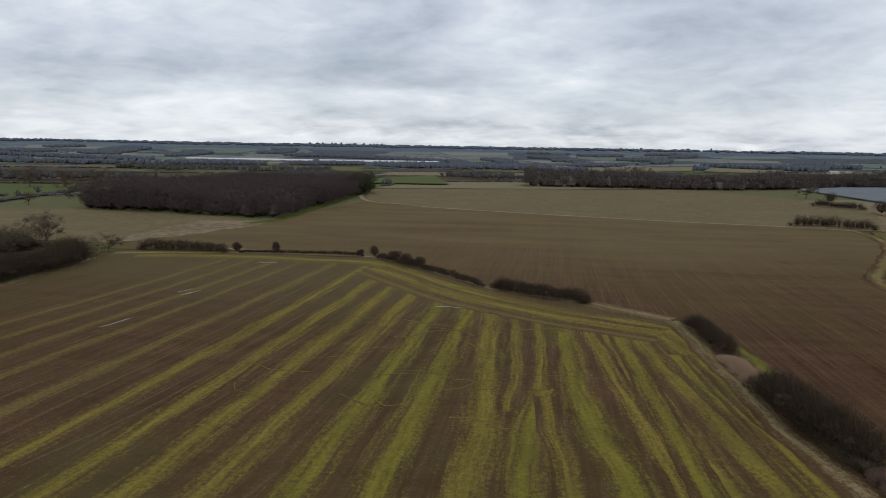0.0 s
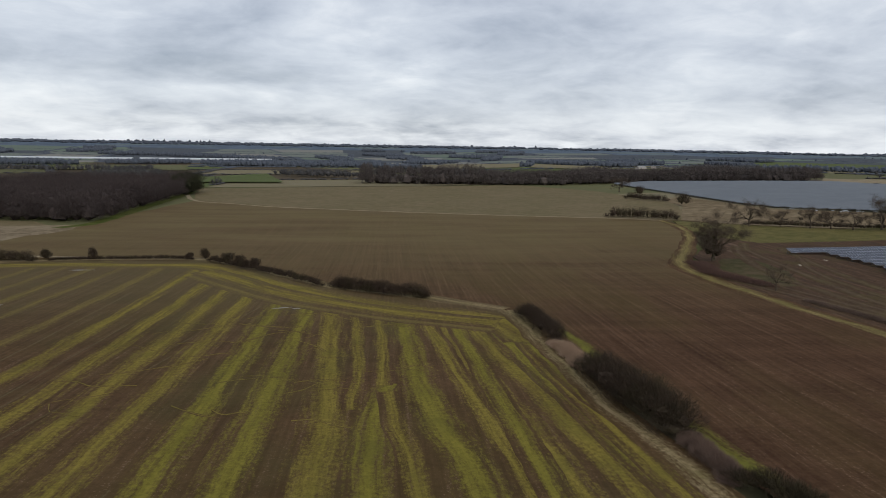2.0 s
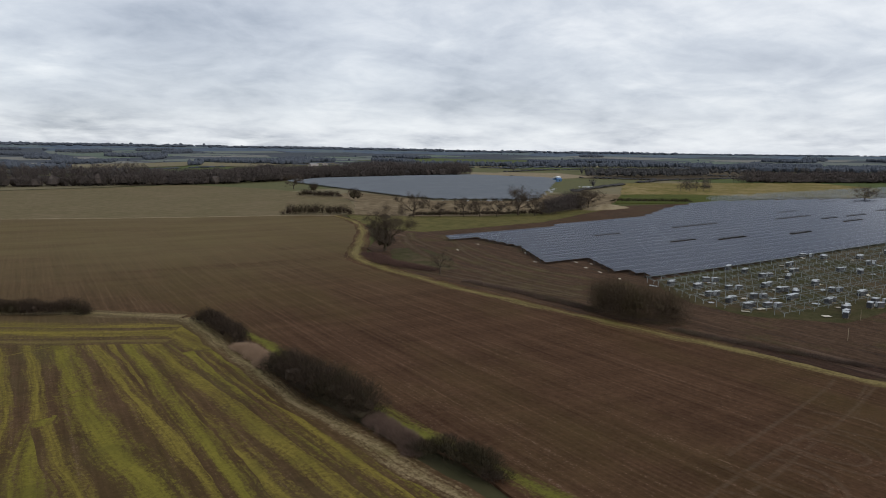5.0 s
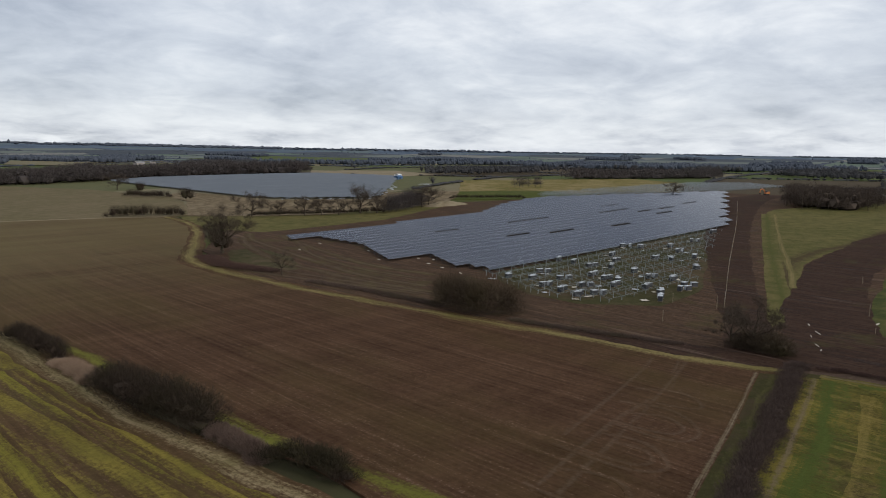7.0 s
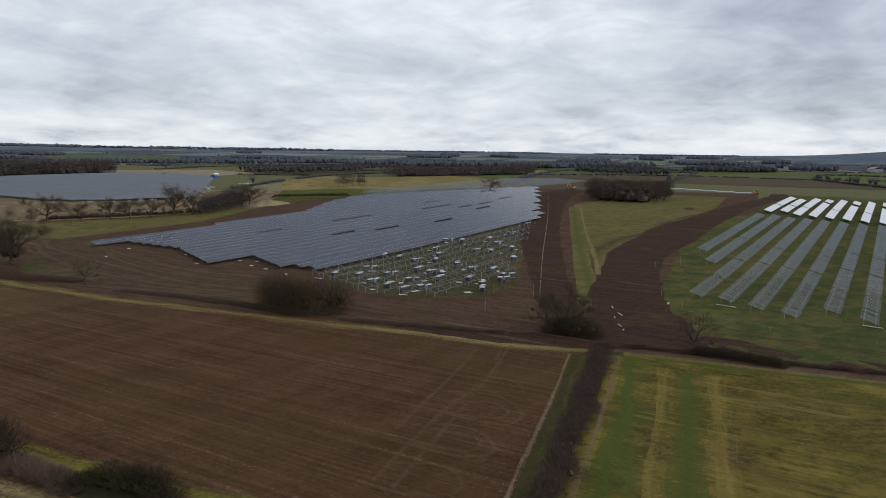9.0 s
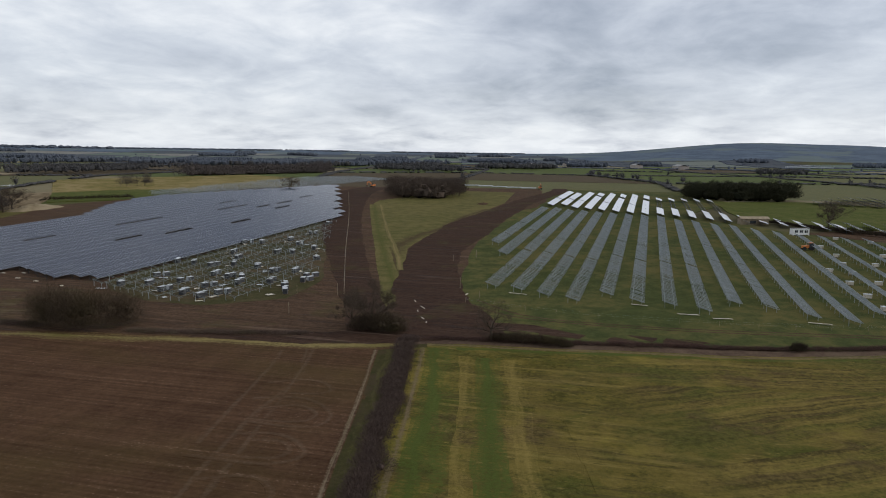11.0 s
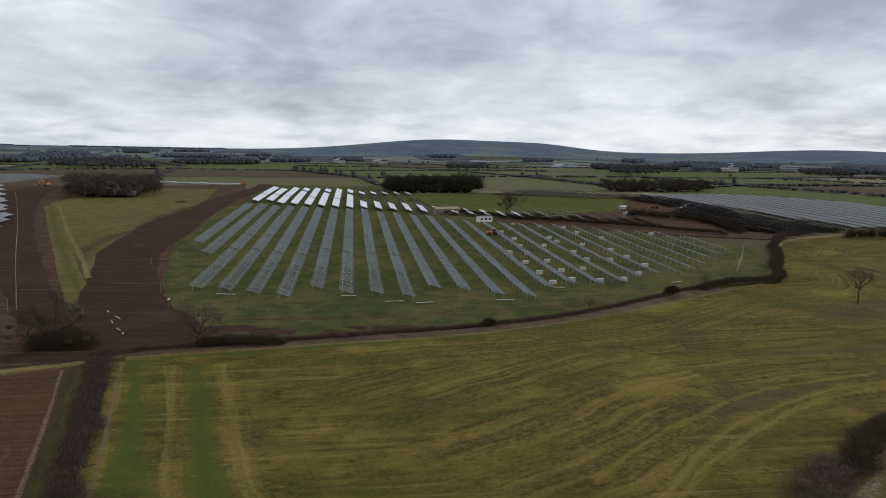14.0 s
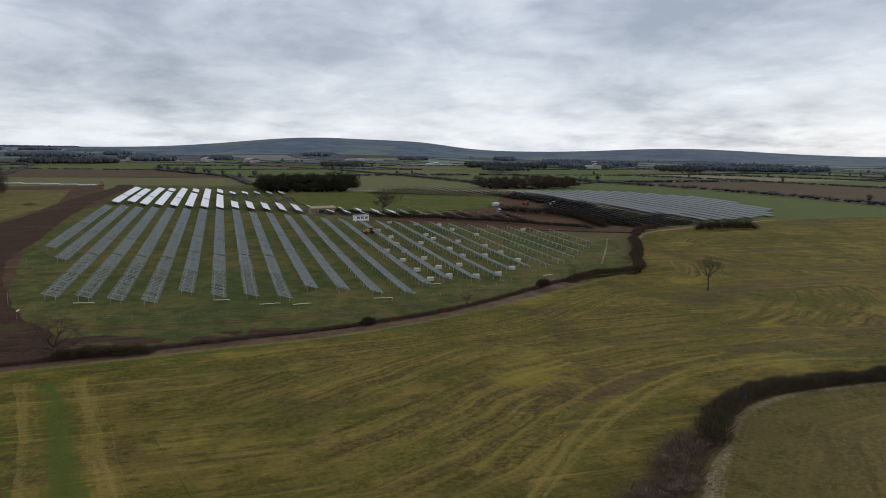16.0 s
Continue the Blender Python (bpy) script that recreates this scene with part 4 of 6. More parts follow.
# ---- solar rows ----
TILT, SLANT = radians(16), 4.5          # slope length of one table
CT, ST = math.cos(TILT), math.sin(TILT)


def set_tilt(degrees):
    """Tilt of the rows that are built next; below zero they lean north."""
    global CT, ST
    CT, ST = math.cos(radians(degrees)), math.sin(radians(degrees))


def set_slant(metres):
    global SLANT
    SLANT = metres


def on_table(x, y, b, up=0.0, low=0.85):
    """A point of the tilted plane of a row that stands at y; b metres up the slope from its low south edge."""
    return (x, y - SLANT * CT / 2 + b * CT - up * ST, tz(x, y) + low + b * ST + up * CT)


POST = Shape()
POST.bar((0, 0, -0.3), (0, 0, 1.0), 0.12, 0.09)
POST.box((0, 0, 0.97), (0.16, 0.16, 0.08))
POST_MESH = POST.mesh("post", [GALV])


def add_post(row, x, y, height):
    ob = new("post", POST_MESH)
    ob.parent = row
    ob.matrix_basis = pose(x, y, tz(x, y)) @ Matrix.Diagonal((1, 1, height, 1))


def rack(row, x0, x1, y, rail_step, posts=True, post_step=5.0, skip=(), steel=None):
    """Bare mounting: posts in two lines, two beams, and cross rails on top."""
    xs = np.arange(x0, x1 + 0.1, 8.0)
    for b, nm in ((SLANT * 0.2, "front_beam"), (SLANT * 0.8, "rear_beam")):
        s = Shape()
        tube(s, [on_table(a, y, b) for a in xs], [0.055] * len(xs), 4)
        part(nm, s, [steel or GALV], row)
    if rail_step:
        s = Shape()
        for x in np.arange(x0 + 0.1, x1, rail_step):
            if any(a < x < c for a, c in skip) or rng.random() < 0.03:
                continue
            j = rng.normal(0, 0.05, 2)
            s.bar(on_table(x + j[0], y, 0.05, 0.09), on_table(x + j[1], y, SLANT, 0.09), 0.08, 0.06)
        part("cross_rail", s, [steel or GALV], row, kind="stuff")
    s = Shape()
    for x in np.arange(x0 + 0.6, x1, post_step):
        if posts:
            for b in (SLANT * 0.2, SLANT * 0.8):
                p = on_table(x, y, b)
                add_post(row, x, p[1], p[2] - tz(x, y))
        else:
            for b in (SLANT * 0.2, SLANT * 0.8):
                p = on_table(x, y, b)
                s.bar((x, p[1], p[2] - 1.6), p, 0.12)
        s.bar(on_table(x, y, 0.4, -0.08), on_table(x, y, SLANT - 0.4, -0.08), 0.08, 0.1)
    part("strut", s, [steel or GALV], row, kind="stuff")


def panels(row, x0, x1, y, size=1.13, name="panel_face", fine=True, face=None):
    """Two modules up the slope, side by side along the row, each with frame, glass and back."""
    s = Shape()
    n = max(1, int(round((x1 - x0) / size)))
    for i in range(n):
        a, c = x0 + i * size + 0.012, x0 + (i + 1) * size - 0.012
        for b0, b1 in ((0.0, SLANT / 2 - 0.015), (SLANT / 2 + 0.015, SLANT)):
            j = rng.normal(0, 0.006)
            s.hexa([on_table(a, y, b0, 0.10 + j), on_table(c, y, b0, 0.10 + j), on_table(c, y, b1, 0.10 - j), on_table(a, y, b1, 0.10 - j),
                    on_table(a, y, b0, 0.14 + j), on_table(c, y, b0, 0.14 + j), on_table(c, y, b1, 0.14 - j), on_table(a, y, b1, 0.14 - j)], 1, None if fine else 0)
            if fine:
                s.m[-6] = 2
                e = 0.032
                s.quad(on_table(a + e, y, b0 + e, 0.146 + j), on_table(c - e, y, b0 + e, 0.146 + j), on_table(c - e, y, b1 - e, 0.146 - j), on_table(a + e, y, b1 - e, 0.146 - j), 0)
            else:
                s.m[-6] = 2
    return part(name, s, [face or GLASS, ALU, BACKSHEET], row, kind="stuff")


def light_frame(row, x0, x1, y, step=6.0):
    s = Shape()
    for x in np.arange(x0 + 0.5, x1, step):
        for b in (SLANT * 0.2, SLANT * 0.8):
            p = on_table(x, y, b)
            s.bar((x, p[1], tz(x, y) - 0.2), p, 0.12)
        s.bar(on_table(x, y, 0.3, 0.02), on_table(x, y, SLANT - 0.3, 0.02), 0.08, 0.1)
    for b in (SLANT * 0.2, SLANT * 0.8):
        for a in np.arange(x0, x1 - 1, 12.0):
            s.bar(on_table(a, y, b, 0.04), on_table(min(a + 12, x1), y, b, 0.04), 0.1, 0.08)
    part("frame", s, [SHADE_STEEL], row, kind="stuff")


def row_thing(y, x0, label, group):
    return thing("solar_row", label, "solar panels", group)


def runs(xs, ok):
    """Stretches of xs over which ok holds."""
    out, start = [], None
    for x, o in zip(xs, ok):
        if o and start is None:
            start = x
        if not o and start is not None:
            out.append((start, x))
            start = None
    if start is not None:
        out.append((start, xs[-1]))
    return out


def big_array():
    gaps = [(234, 215, 230), (236, 264, 297), (203, 227, 242), (194, 249, 267), (189, 288, 304), (245, 365, 384), (226, 334, 365), (216, 353, 368), (201, 351, 368), (212, 376, 395), (222, 417, 435), (270, 444, 468)]
    for k in range(25):
        y = 155.5 + 6.5 * k
        x0 = 159 if y > 264 else 171 if y > 226 else 155 + (y - 194) * 0.44 if y > 193 else 175 - (195 - y) * 0.45 if y > 163 else 166
        xs = np.arange(x0, 565, 1.13)
        top = np.interp(xs, [160, 290, 340, 391, 490, 545, 560], [269, 276, 303, 318, 276, 262, 252])
        ok = (y <= top) & (xs < 342 + 2.1 * (y - 158) + 6 * math.sin(k * 2.2))
        cut = [g for g in gaps if abs(g[0] - y) <= 3.25]
        ok &= ~np.any([(xs > g[1]) & (xs < g[2]) for g in cut] or [xs < 0], axis=0)
        if not ok.any():
            continue
        row = row_thing(y, x0, "long row of dark blue glass solar panels on steel posts", "finished solar rows")
        for a, c in runs(xs, ok):
            if c - a > 3:
                panels(row, a, c, y)
                light_frame(row, a, c, y)
        for g in cut:
            light_frame(row, g[1], g[2], y, 2.4)


def yard_rows():
    for k in range(8):
        y = 148.5 - 6.6 * k
        x0, x1 = np.interp(y, [96, 104, 120, 149], [164, 152, 149, 160]), 188 + (y - 96) * 2.45
        row = thing("mounting_row", "unfinished row of bare galvanised mounting frames", "mounting frame", "unfinished mounting rows")
        rack(row, x0, x1, y, 0, True, 6.0, (), YARDSTEEL)
        s = Shape()
        for x in np.arange(x0 + 1, x1, 3.0):
            s.bar(on_table(x, y, 0.1, 0.08), on_table(x, y, SLANT, 0.08), 0.07, 0.06)
        part("cross_rail", s, [YARDSTEEL], row, kind="stuff")


def racking_field():
    near = (270, 246, 191, 188, 183, 179, 189, 182, 181, 177, 188, 184, 178, 175, 186, 192, 190, 193, 202, 207, 207, 214, 222, 230, 240, 252)
    far = (408, 406, 397, 395, 391, 387, 385, 383, 381, 368, 364, 357, 353, 341, 335, 328, 326, 323, 322, 318, 313, 308, 305, 300, 296, 290)
    for k, (a, c) in enumerate(zip(near, far)):
        y = 57.4 - 7.96 * k
        row = thing("mounting_row", "bare galvanised mounting row with close cross rails on grass" if k < 21 else "bare steel posts and beams of an unfinished row on grass", "mounting frame", "unfinished mounting rows")
        bare = {2: 34, 3: 40, 4: 46, 5: 44, 6: 30, 7: 36, 8: 40, 9: 34}.get(k, 0)          # the end nearest the ditch still waits for most of its rails
        skip = [(a + 1.5 + i * 1.9, a + 2.1 + i * 1.9) for i in range(int(bare / 1.9))] + [(a + 62, a + 63.5), (a + 97, a + 98.2)]
        rack(row, a, c, y, 0.56 if k < 20 else 0, True, 4.2 if k > 9 else 5.5, skip)


def glare_rows():
    for k in range(19):
        y = 57.4 - 7.96 * k
        if k < 8:
            a = 424 - 4.5 * k if k > 1 else 428
            spans = [(a, a + 45), (a + 48, 548 - 3 * k)] if k % 2 == 0 else [(a, a + 96 - 2 * k), (a + 100, 545 - 3 * k)]
            if k == 1:
                spans = [(430, 470), (473, 530)]
        elif k < 13:
            a = 392 - 5 * (k - 8)
            spans = [(a, a + 34 + 3 * (k % 2)), (484, 500)]
        else:
            a = 372 - 5 * (k - 13)
            spans = [(a, a + 24)]
        row = row_thing(y, a, "row of solar panels painted white with sky glare, on steel frames", "far panel rows")
        for a, c in spans:
            if c - a > 3:
                panels(row, a, c, y, fine=False, face=GLARE_FACE)
        light_frame(row, spans[0][0], spans[-1][1], y)


def block(poly, pitch, label, group, bare=False, face=None):
    TAKEN.append(poly)
    ys = [p[1] for p in poly]
    y = min(ys) + pitch / 2
    while y < max(ys):
        xs = np.arange(min(p[0] for p in poly), max(p[0] for p in poly), 6.0)
        rs = [r for r in runs(xs, [inside(poly, x, y) for x in xs]) if r[1] - r[0] > 8]
        if rs:
            row = row_thing(y, rs[0][0], label, group)
            for a, c in rs:
                if bare:
                    rack(row, a, c, y, 2.0, False, 9.0)
                else:
                    panels(row, a, c, y, size=4.5, fine=False, face=face)
                    light_frame(row, a, c, y, 14.0)
        y += pitch


big_array()
yard_rows()
set_slant(4.0)
racking_field()
glare_rows()
set_slant(4.5)
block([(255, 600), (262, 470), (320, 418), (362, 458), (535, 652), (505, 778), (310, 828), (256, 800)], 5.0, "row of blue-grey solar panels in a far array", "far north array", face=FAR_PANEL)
block([(402, 322), (430, 350), (478, 346), (700, 362), (760, 330), (700, 266), (570, 266), (492, 280)], 7.0, "far row of bare greenish mounting frames", "far east racks", bare=True)
block([(497, -98), (566, -138), (504, -206), (465, -178)], 7.5, "row of solar panels seen from the dark rear side", "far south-east array")
block([(482, -183), (500, -212), (454, -221), (400, -227), (344, -234), (306, -242), (292, -191), (322, -179), (372, -178), (403, -197)], 4.8, "row of solar panels seen from the dark rear side", "far south-east array")
set_tilt(-3)
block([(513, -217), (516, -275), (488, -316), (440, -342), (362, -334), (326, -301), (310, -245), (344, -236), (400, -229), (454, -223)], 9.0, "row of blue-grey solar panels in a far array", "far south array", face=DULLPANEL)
set_tilt(16)
for k in range(9):
    y, x = -84 - 8.0 * k, 352 - 3.2 * k
    row = row_thing(y, x, "short row part-fitted with solar panels beyond a hedge", "part-fitted rows")
    panels(row, x, x + 20 + 6 * (k % 3), y, fine=False)
    light_frame(row, x, x + 34, y)


# ---- plants ----
def tri_mesh(name, P, mat):
    P = np.asarray(P, np.float32).reshape(-1, 3)
    return raw_mesh(name, P, np.arange(len(P)), np.full(len(P) // 3, 3), mat)


def twig_cloud(c, r, n, length, width, up=0.5, fill=0.45):
    """n thin tapering twigs that point outward in each ellipsoid; returns triangles."""
    c, r = np.asarray(c, float), np.asarray(r, float)
    idx = np.repeat(np.arange(len(c)), n)
    d = rng.normal(size=(len(idx), 3))
    d /= np.linalg.norm(d, axis=1)[:, None]
    d[:, 2] = np.where(d[:, 2] < -0.25, -d[:, 2], d[:, 2])
    p = c[idx] + d * r[idx] * (rng.random(len(idx)) ** fill)[:, None]
    g = d + rng.normal(0, 0.55, d.shape) + [0, 0, up]
    g /= np.linalg.norm(g, axis=1)[:, None]
    s = np.cross(g, rng.normal(size=g.shape))
    s /= np.linalg.norm(s, axis=1)[:, None] + 1e-9
    L = length * rng.uniform(0.5, 1.4, len(idx))[:, None]
    W = width * rng.uniform(0.6, 1.4, len(idx))[:, None]
    return np.stack([p - s * W / 2 - g * L * 0.3, p + s * W / 2 - g * L * 0.3, p + g * L * 0.7], 1)


ICO = None


def cores(c, r, k=0.72):
    """Low lumpy cores that close the inside of a crown."""
    global ICO
    if ICO is None:
        bm = bmesh.new()
        bmesh.ops.create_icosphere(bm, subdivisions=1, radius=1)
        bm.verts.ensure_lookup_table()
        ICO = np.array([[v.co[:] for v in f.verts] for f in bm.faces])
        bm.free()
    c, r = np.asarray(c, float), np.asarray(r, float)
    lump = 1 + 0.25 * np.sin(ICO[None] @ np.array([5.1, 3.7, 4.3]) + c.sum(1)[:, None, None] * 1.7)
    return (c[:, None, None] + ICO[None] * lump[..., None] * r[:, None, None] * k).reshape(-1, 3, 3)


def hedge(name, pts, width, height, mat, label, cat="hedge", dense=70, twig=0.9, thick=0.07, core=0.55):
    dense, twig, thick = int(dense * 3.4), twig * 0.85, thick * 0.62
    line = smooth_line(pts, 0.8)
    n = len(line)
    s = np.arange(n) * 0.8
    lump = 1 + 0.13 * wob(s / 3, line[0, 0]) + rng.normal(0, 0.06, n)
    ends = np.minimum(1, 0.45 + 0.2 * np.minimum(np.arange(n), np.arange(n)[::-1]))
    h = height * np.clip(lump * ends, 0.35, 1.5)
    off = rng.normal(0, width * 0.12, (n, 2))
    xy = line + off
    c = np.column_stack([xy, terrain(xy[:, 0], xy[:, 1]) + h * 0.42])
    r = np.column_stack([np.full(n, width * 0.5) * np.sqrt(lump.clip(0.4)), np.full(n, width * 0.5), h * 0.55])
    ob = thing(name, label, cat)
    part("crown", tri_mesh("crown", twig_cloud(c, r, dense, twig, thick, 0.6, 0.5), mat), [], ob)
    if height > 4:
        foot = np.column_stack([xy, terrain(xy[:, 0], xy[:, 1]) + h * 0.14])
        part("undergrowth", tri_mesh("undergrowth", twig_cloud(foot, r * [0.95, 0.95, 0.4], dense // 3, twig, thick, 0.6, 0.6), mat), [], ob)
    part("heart", tri_mesh("heart", cores(c, r, core * 0.62), mat), [], ob, "dark dense inner growth", "stuff")
    return ob


def bush(x, y, r, h, mat=None, label="dense dark bare hawthorn bush"):
    n = max(3, int(r * 2))
    a = rng.random(n) * 6.28
    c = np.column_stack([x + np.cos(a) * r * 0.4, y + np.sin(a) * r * 0.4, ground_z(x, y) + h * rng.uniform(0.3, 0.55, n)])
    rr = np.column_stack([np.full(n, r * 0.65), np.full(n, r * 0.65), np.full(n, h * 0.48)])
    ob = thing("bush", label, "bush")
    part("crown", tri_mesh("crown", twig_cloud(c, rr, 560, 0.75, 0.045, 0.6, 0.4), mat or THORN), [], ob)
    part("heart", tri_mesh("heart", cores(c, rr, 0.36), mat or THORN), [], ob, "dark dense inner growth", "stuff")
    return ob


def bare_tree(height, spread, seed, twigs=2600, trunk_part=0.3, lean=0.0, tw=0.05, label="bare winter tree with spreading limbs and fine twigs", ivy=False):
    """Tapered trunk, limbs that fork three times, and a crown of fine twigs."""
    rnd = random.Random(seed)
    tree = thing("tree", label, "tree")
    trunk, limbs, tips = Shape(), Shape(), []
    base_r = height * 0.028
    th = height * trunk_part
    path = [(rnd.uniform(-0.1, 0.1) * i * 0.4 + lean * i * 0.2, rnd.uniform(-0.1, 0.1) * i * 0.4, th * i / 4 - 0.3 * (i == 0)) for i in range(5)]
    tube(trunk, path, [base_r * 1.5, base_r * 1.05, base_r * 0.95, base_r * 0.9, base_r * 0.85], 8)

    def grow(p, d, length, r, depth):
        q, pts, rad = Vector(p), [tuple(p)], [r]
        steps = 4
        for i in range(steps):
            d = (d + Vector((rnd.gauss(0, 0.2), rnd.gauss(0, 0.2), rnd.gauss(0.05, 0.14)))).normalized()
            q = q + d * length / steps
            pts.append(tuple(q))
            rad.append(r * (1 - 0.55 * (i + 1) / steps))
        tube(limbs, pts, rad, 5 if depth < 2 else 3)
        if depth >= 3:
            tips.append((q, length))
            tips.append((Vector(pts[2]), length))
            return
        for i in range(rnd.choice((3, 3, 4))):
            j = rnd.choice((2, 3, 4, 4))
            nd = (d + Vector((rnd.gauss(0, 0.62), rnd.gauss(0, 0.62), rnd.gauss(0.12, 0.4)))).normalized()
            grow(Vector(pts[j]), nd, length * rnd.uniform(0.55, 0.8), rad[j] * 0.68, depth + 1)

    n = 6
    for i in range(n):
        a = 6.283 * i / n + rnd.uniform(-0.4, 0.4)
        up = rnd.uniform(0.25, 1.0)
        d = Vector((math.cos(a) * spread / height * 1.5, math.sin(a) * spread / height * 1.5, up)).normalized()
        grow(Vector(path[rnd.choice((3, 4, 4))]), d, height * rnd.uniform(0.24, 0.36), base_r * 0.55, 0)
    grow(Vector(path[4]), Vector((0.05, 0.02, 1)), height * 0.33, base_r * 0.7, 0)
    c = np.array([t[0][:] for t in tips])
    top = c[:, 2].max()
    k = height * 0.96 / top
    r = np.array([[t[1] * 0.75] * 3 for t in tips])
    per = max(2, twigs // len(tips))
    P = twig_cloud(c, r, per, height * 0.06, tw, 0.3, 0.6)
    for sh in (trunk, limbs):
        sh.v = [(v[0] * k, v[1] * k, v[2] * k) for v in sh.v]
    part("trunk", trunk, [BRANCH], tree)
    part("limb", limbs, [BRANCH], tree)
    part("crown", tri_mesh("crown", P * k, BRANCH), [], tree)
    if ivy:
        cc = np.array([[rnd.gauss(0, 0.12), rnd.gauss(0, 0.12), height * (0.03 + 0.032 * i)] for i in range(18)])
        rr = np.array([[height * 0.027, height * 0.027, height * 0.045]] * 18)
        part("ivy", tri_mesh("ivy", twig_cloud(cc, rr, 170, 0.4, 0.14), IVY), [], tree, "dark ivy on the trunk")
    return tree


def put(tree, x, y, turn=0.0, scale=1.0, label=""):
    ob = copy_thing(tree, pose(x, y, ground_z(x, y) - 0.1, 0, 0, turn) @ Matrix.Diagonal((scale, scale, scale, 1)))
    ob.scale = (scale, scale, scale)
    if label:
        ob["label"] = label
    return ob


def stand(tree, x, y, turn=0.0):
    tree.matrix_basis = pose(x, y, ground_z(x, y) - 0.1, 0, 0, turn)
    return tree


def wood(name, poly, step, height, mat, label, n=220, twig=2.2, thick=0.2, core=0.75, spread=0.38, stems=True):
    """A wood: crowns side by side over an outline, with stems below."""
    TAKEN.append(poly)
    lo, hi = np.min(poly, axis=0), np.max(poly, axis=0)
    xs, ys = np.meshgrid(np.arange(lo[0], hi[0], step), np.arange(lo[1], hi[1], step))
    p = np.column_stack([xs.ravel(), ys.ravel()]) + rng.normal(0, step * 0.25, (xs.size, 2))
    p = p[[inside(poly, *q) for q in p]]
    m = len(p)
    h = height * (1 + 0.14 * np.sin(p[:, 0] / 23) * np.cos(p[:, 1] / 31)) * rng.uniform(0.76, 1.16, m)
    z = terrain(p[:, 0], p[:, 1])
    c = np.column_stack([p, z + h * 0.62])
    r = np.column_stack([h * spread * rng.uniform(0.8, 1.2, m), h * spread * rng.uniform(0.8, 1.2, m), h * 0.4])
    low = np.column_stack([p + rng.normal(0, step * 0.2, p.shape), z + h * 0.26])
    rl = np.column_stack([np.full(m, step * 0.72), np.full(m, step * 0.72), h * 0.34])
    k = step * 1.2
    deep = np.array([all(inside(poly, x + a * k, y + b * k) for a, b in ((1, 0), (-1, 0), (0, 1), (0, -1))) for x, y in p])
    rim = ~deep
    P = [twig_cloud(c[deep], r[deep], n, twig, thick, 0.25, 0.25), twig_cloud(c[rim], r[rim], int(n * 1.6), twig, thick * 0.8, 0.25, 0.35), cores(c[deep], r[deep], core * 0.66), cores(low[deep], rl[deep], 0.85),
         twig_cloud(low[rim], rl[rim], n * 2, twig * 0.9, thick, 0.5), twig_cloud(low[deep], rl[deep], n // 3, twig * 0.9, thick * 1.15, 0.5)]
    ob = new(name, tri_mesh(name, np.concatenate(P), mat))
    tagged(ob, label, "woodland", kind="stuff")
    if stems:
        s = Shape()
        for (x, y), zz, hh in zip(p, z, h):
            x2, y2 = x + rng.normal(0, 1.2), y + rng.normal(0, 1.2)
            s.bar((x2, y2, zz - 0.3), (x2 + rng.normal(0, 0.6), y2 + rng.normal(0, 0.6), zz + hh * rng.uniform(0.6, 0.95)), 0.2)
        part("stem", s, [mat], ob, kind="stuff")
    return ob


DARK_HEDGE = "dense dark bare hawthorn hedge"
hedge("thicket", [(-150, 152), (-152, 176), (-154, 196), (-164, 222)], 13, 7.5, THORN, "dark tangled thicket of bare scrub", "thicket", 190, 1.2, 0.10)
hedge("thicket", [(-180, 160), (-185, 200), (-186, 225)], 20, 10, THORN, "dark tangled thicket of bare scrub", "thicket", 150, 1.2, 0.10)
hedge("hedge", [(-155, 246), (-140, 247), (-121, 248)], 4.5, 4.6, THORN, DARK_HEDGE, dense=110)
hedge("hedge", [(-116, 249), (-100, 251), (-86, 252), (-69, 252)], 2.0, 1.5, THORN, "low dark trimmed hedge")
for x, y, r, h in ((-117, 249, 2.6, 4.4), (-102, 251, 2.2, 4.8), (-64, 250, 2.4, 4.6), (-70, 252, 1.6, 2.6), (-54, 240, 2.8, 4.4), (-49, 234, 2.2, 4.2), (-43, 229, 2.2, 4.0), (-47, 231, 2.0, 3.0)):
    bush(x, y, r, h)
hedge("hedge", [(-62, 248), (-54, 239), (-40, 224), (-19, 198)], 2.6, 2.4, THORN, "low dark trimmed hedge")
hedge("hedge", [(-15, 197), (-6, 189), (10, 180)], 4.6, 4.1, THORN, DARK_HEDGE, dense=150)
hedge("hedge", [(31.4, 158), (32.2, 150), (33, 142), (33.6, 134)], 4.4, 4.0, THORN, DARK_HEDGE, dense=170)
hedge("hedge", [(34.6, 113), (35, 105), (35.6, 97), (36.6, 89), (37.6, 83)], 7.2, 5.6, THORN, DARK_HEDGE, dense=240)
hedge("hedge", [(39.6, 70), (41.2, 65.5), (43, 60)], 4.6, 3.4, THORN, DARK_HEDGE, dense=190)
hedge("reed_bed", [(32.8, 132), (33.4, 124), (33.9, 115)], 4.0, 1.1, REED, "pale brown dead reeds beside a hedge", "reeds", 420, 0.9, 0.05, 0.25)
hedge("reed_bed", [(38.2, 84), (38.4, 77), (38.8, 71)], 3.2, 1.4, REED_DULL, "dull red-brown dead stems beside a hedge", "reeds", 420, 0.9, 0.05, 0.25)
hedge("bramble_patch", [(132, 45.6), (112, 40.2), (94.5, 35.4), (78, 31.2), (66, 28.2), (46, 22.6)], 4.2, 2.0, BRAMBLE, "long band of dark bare brambles in a ditch", "brambles", 190, 0.8, 0.045, 0.6)
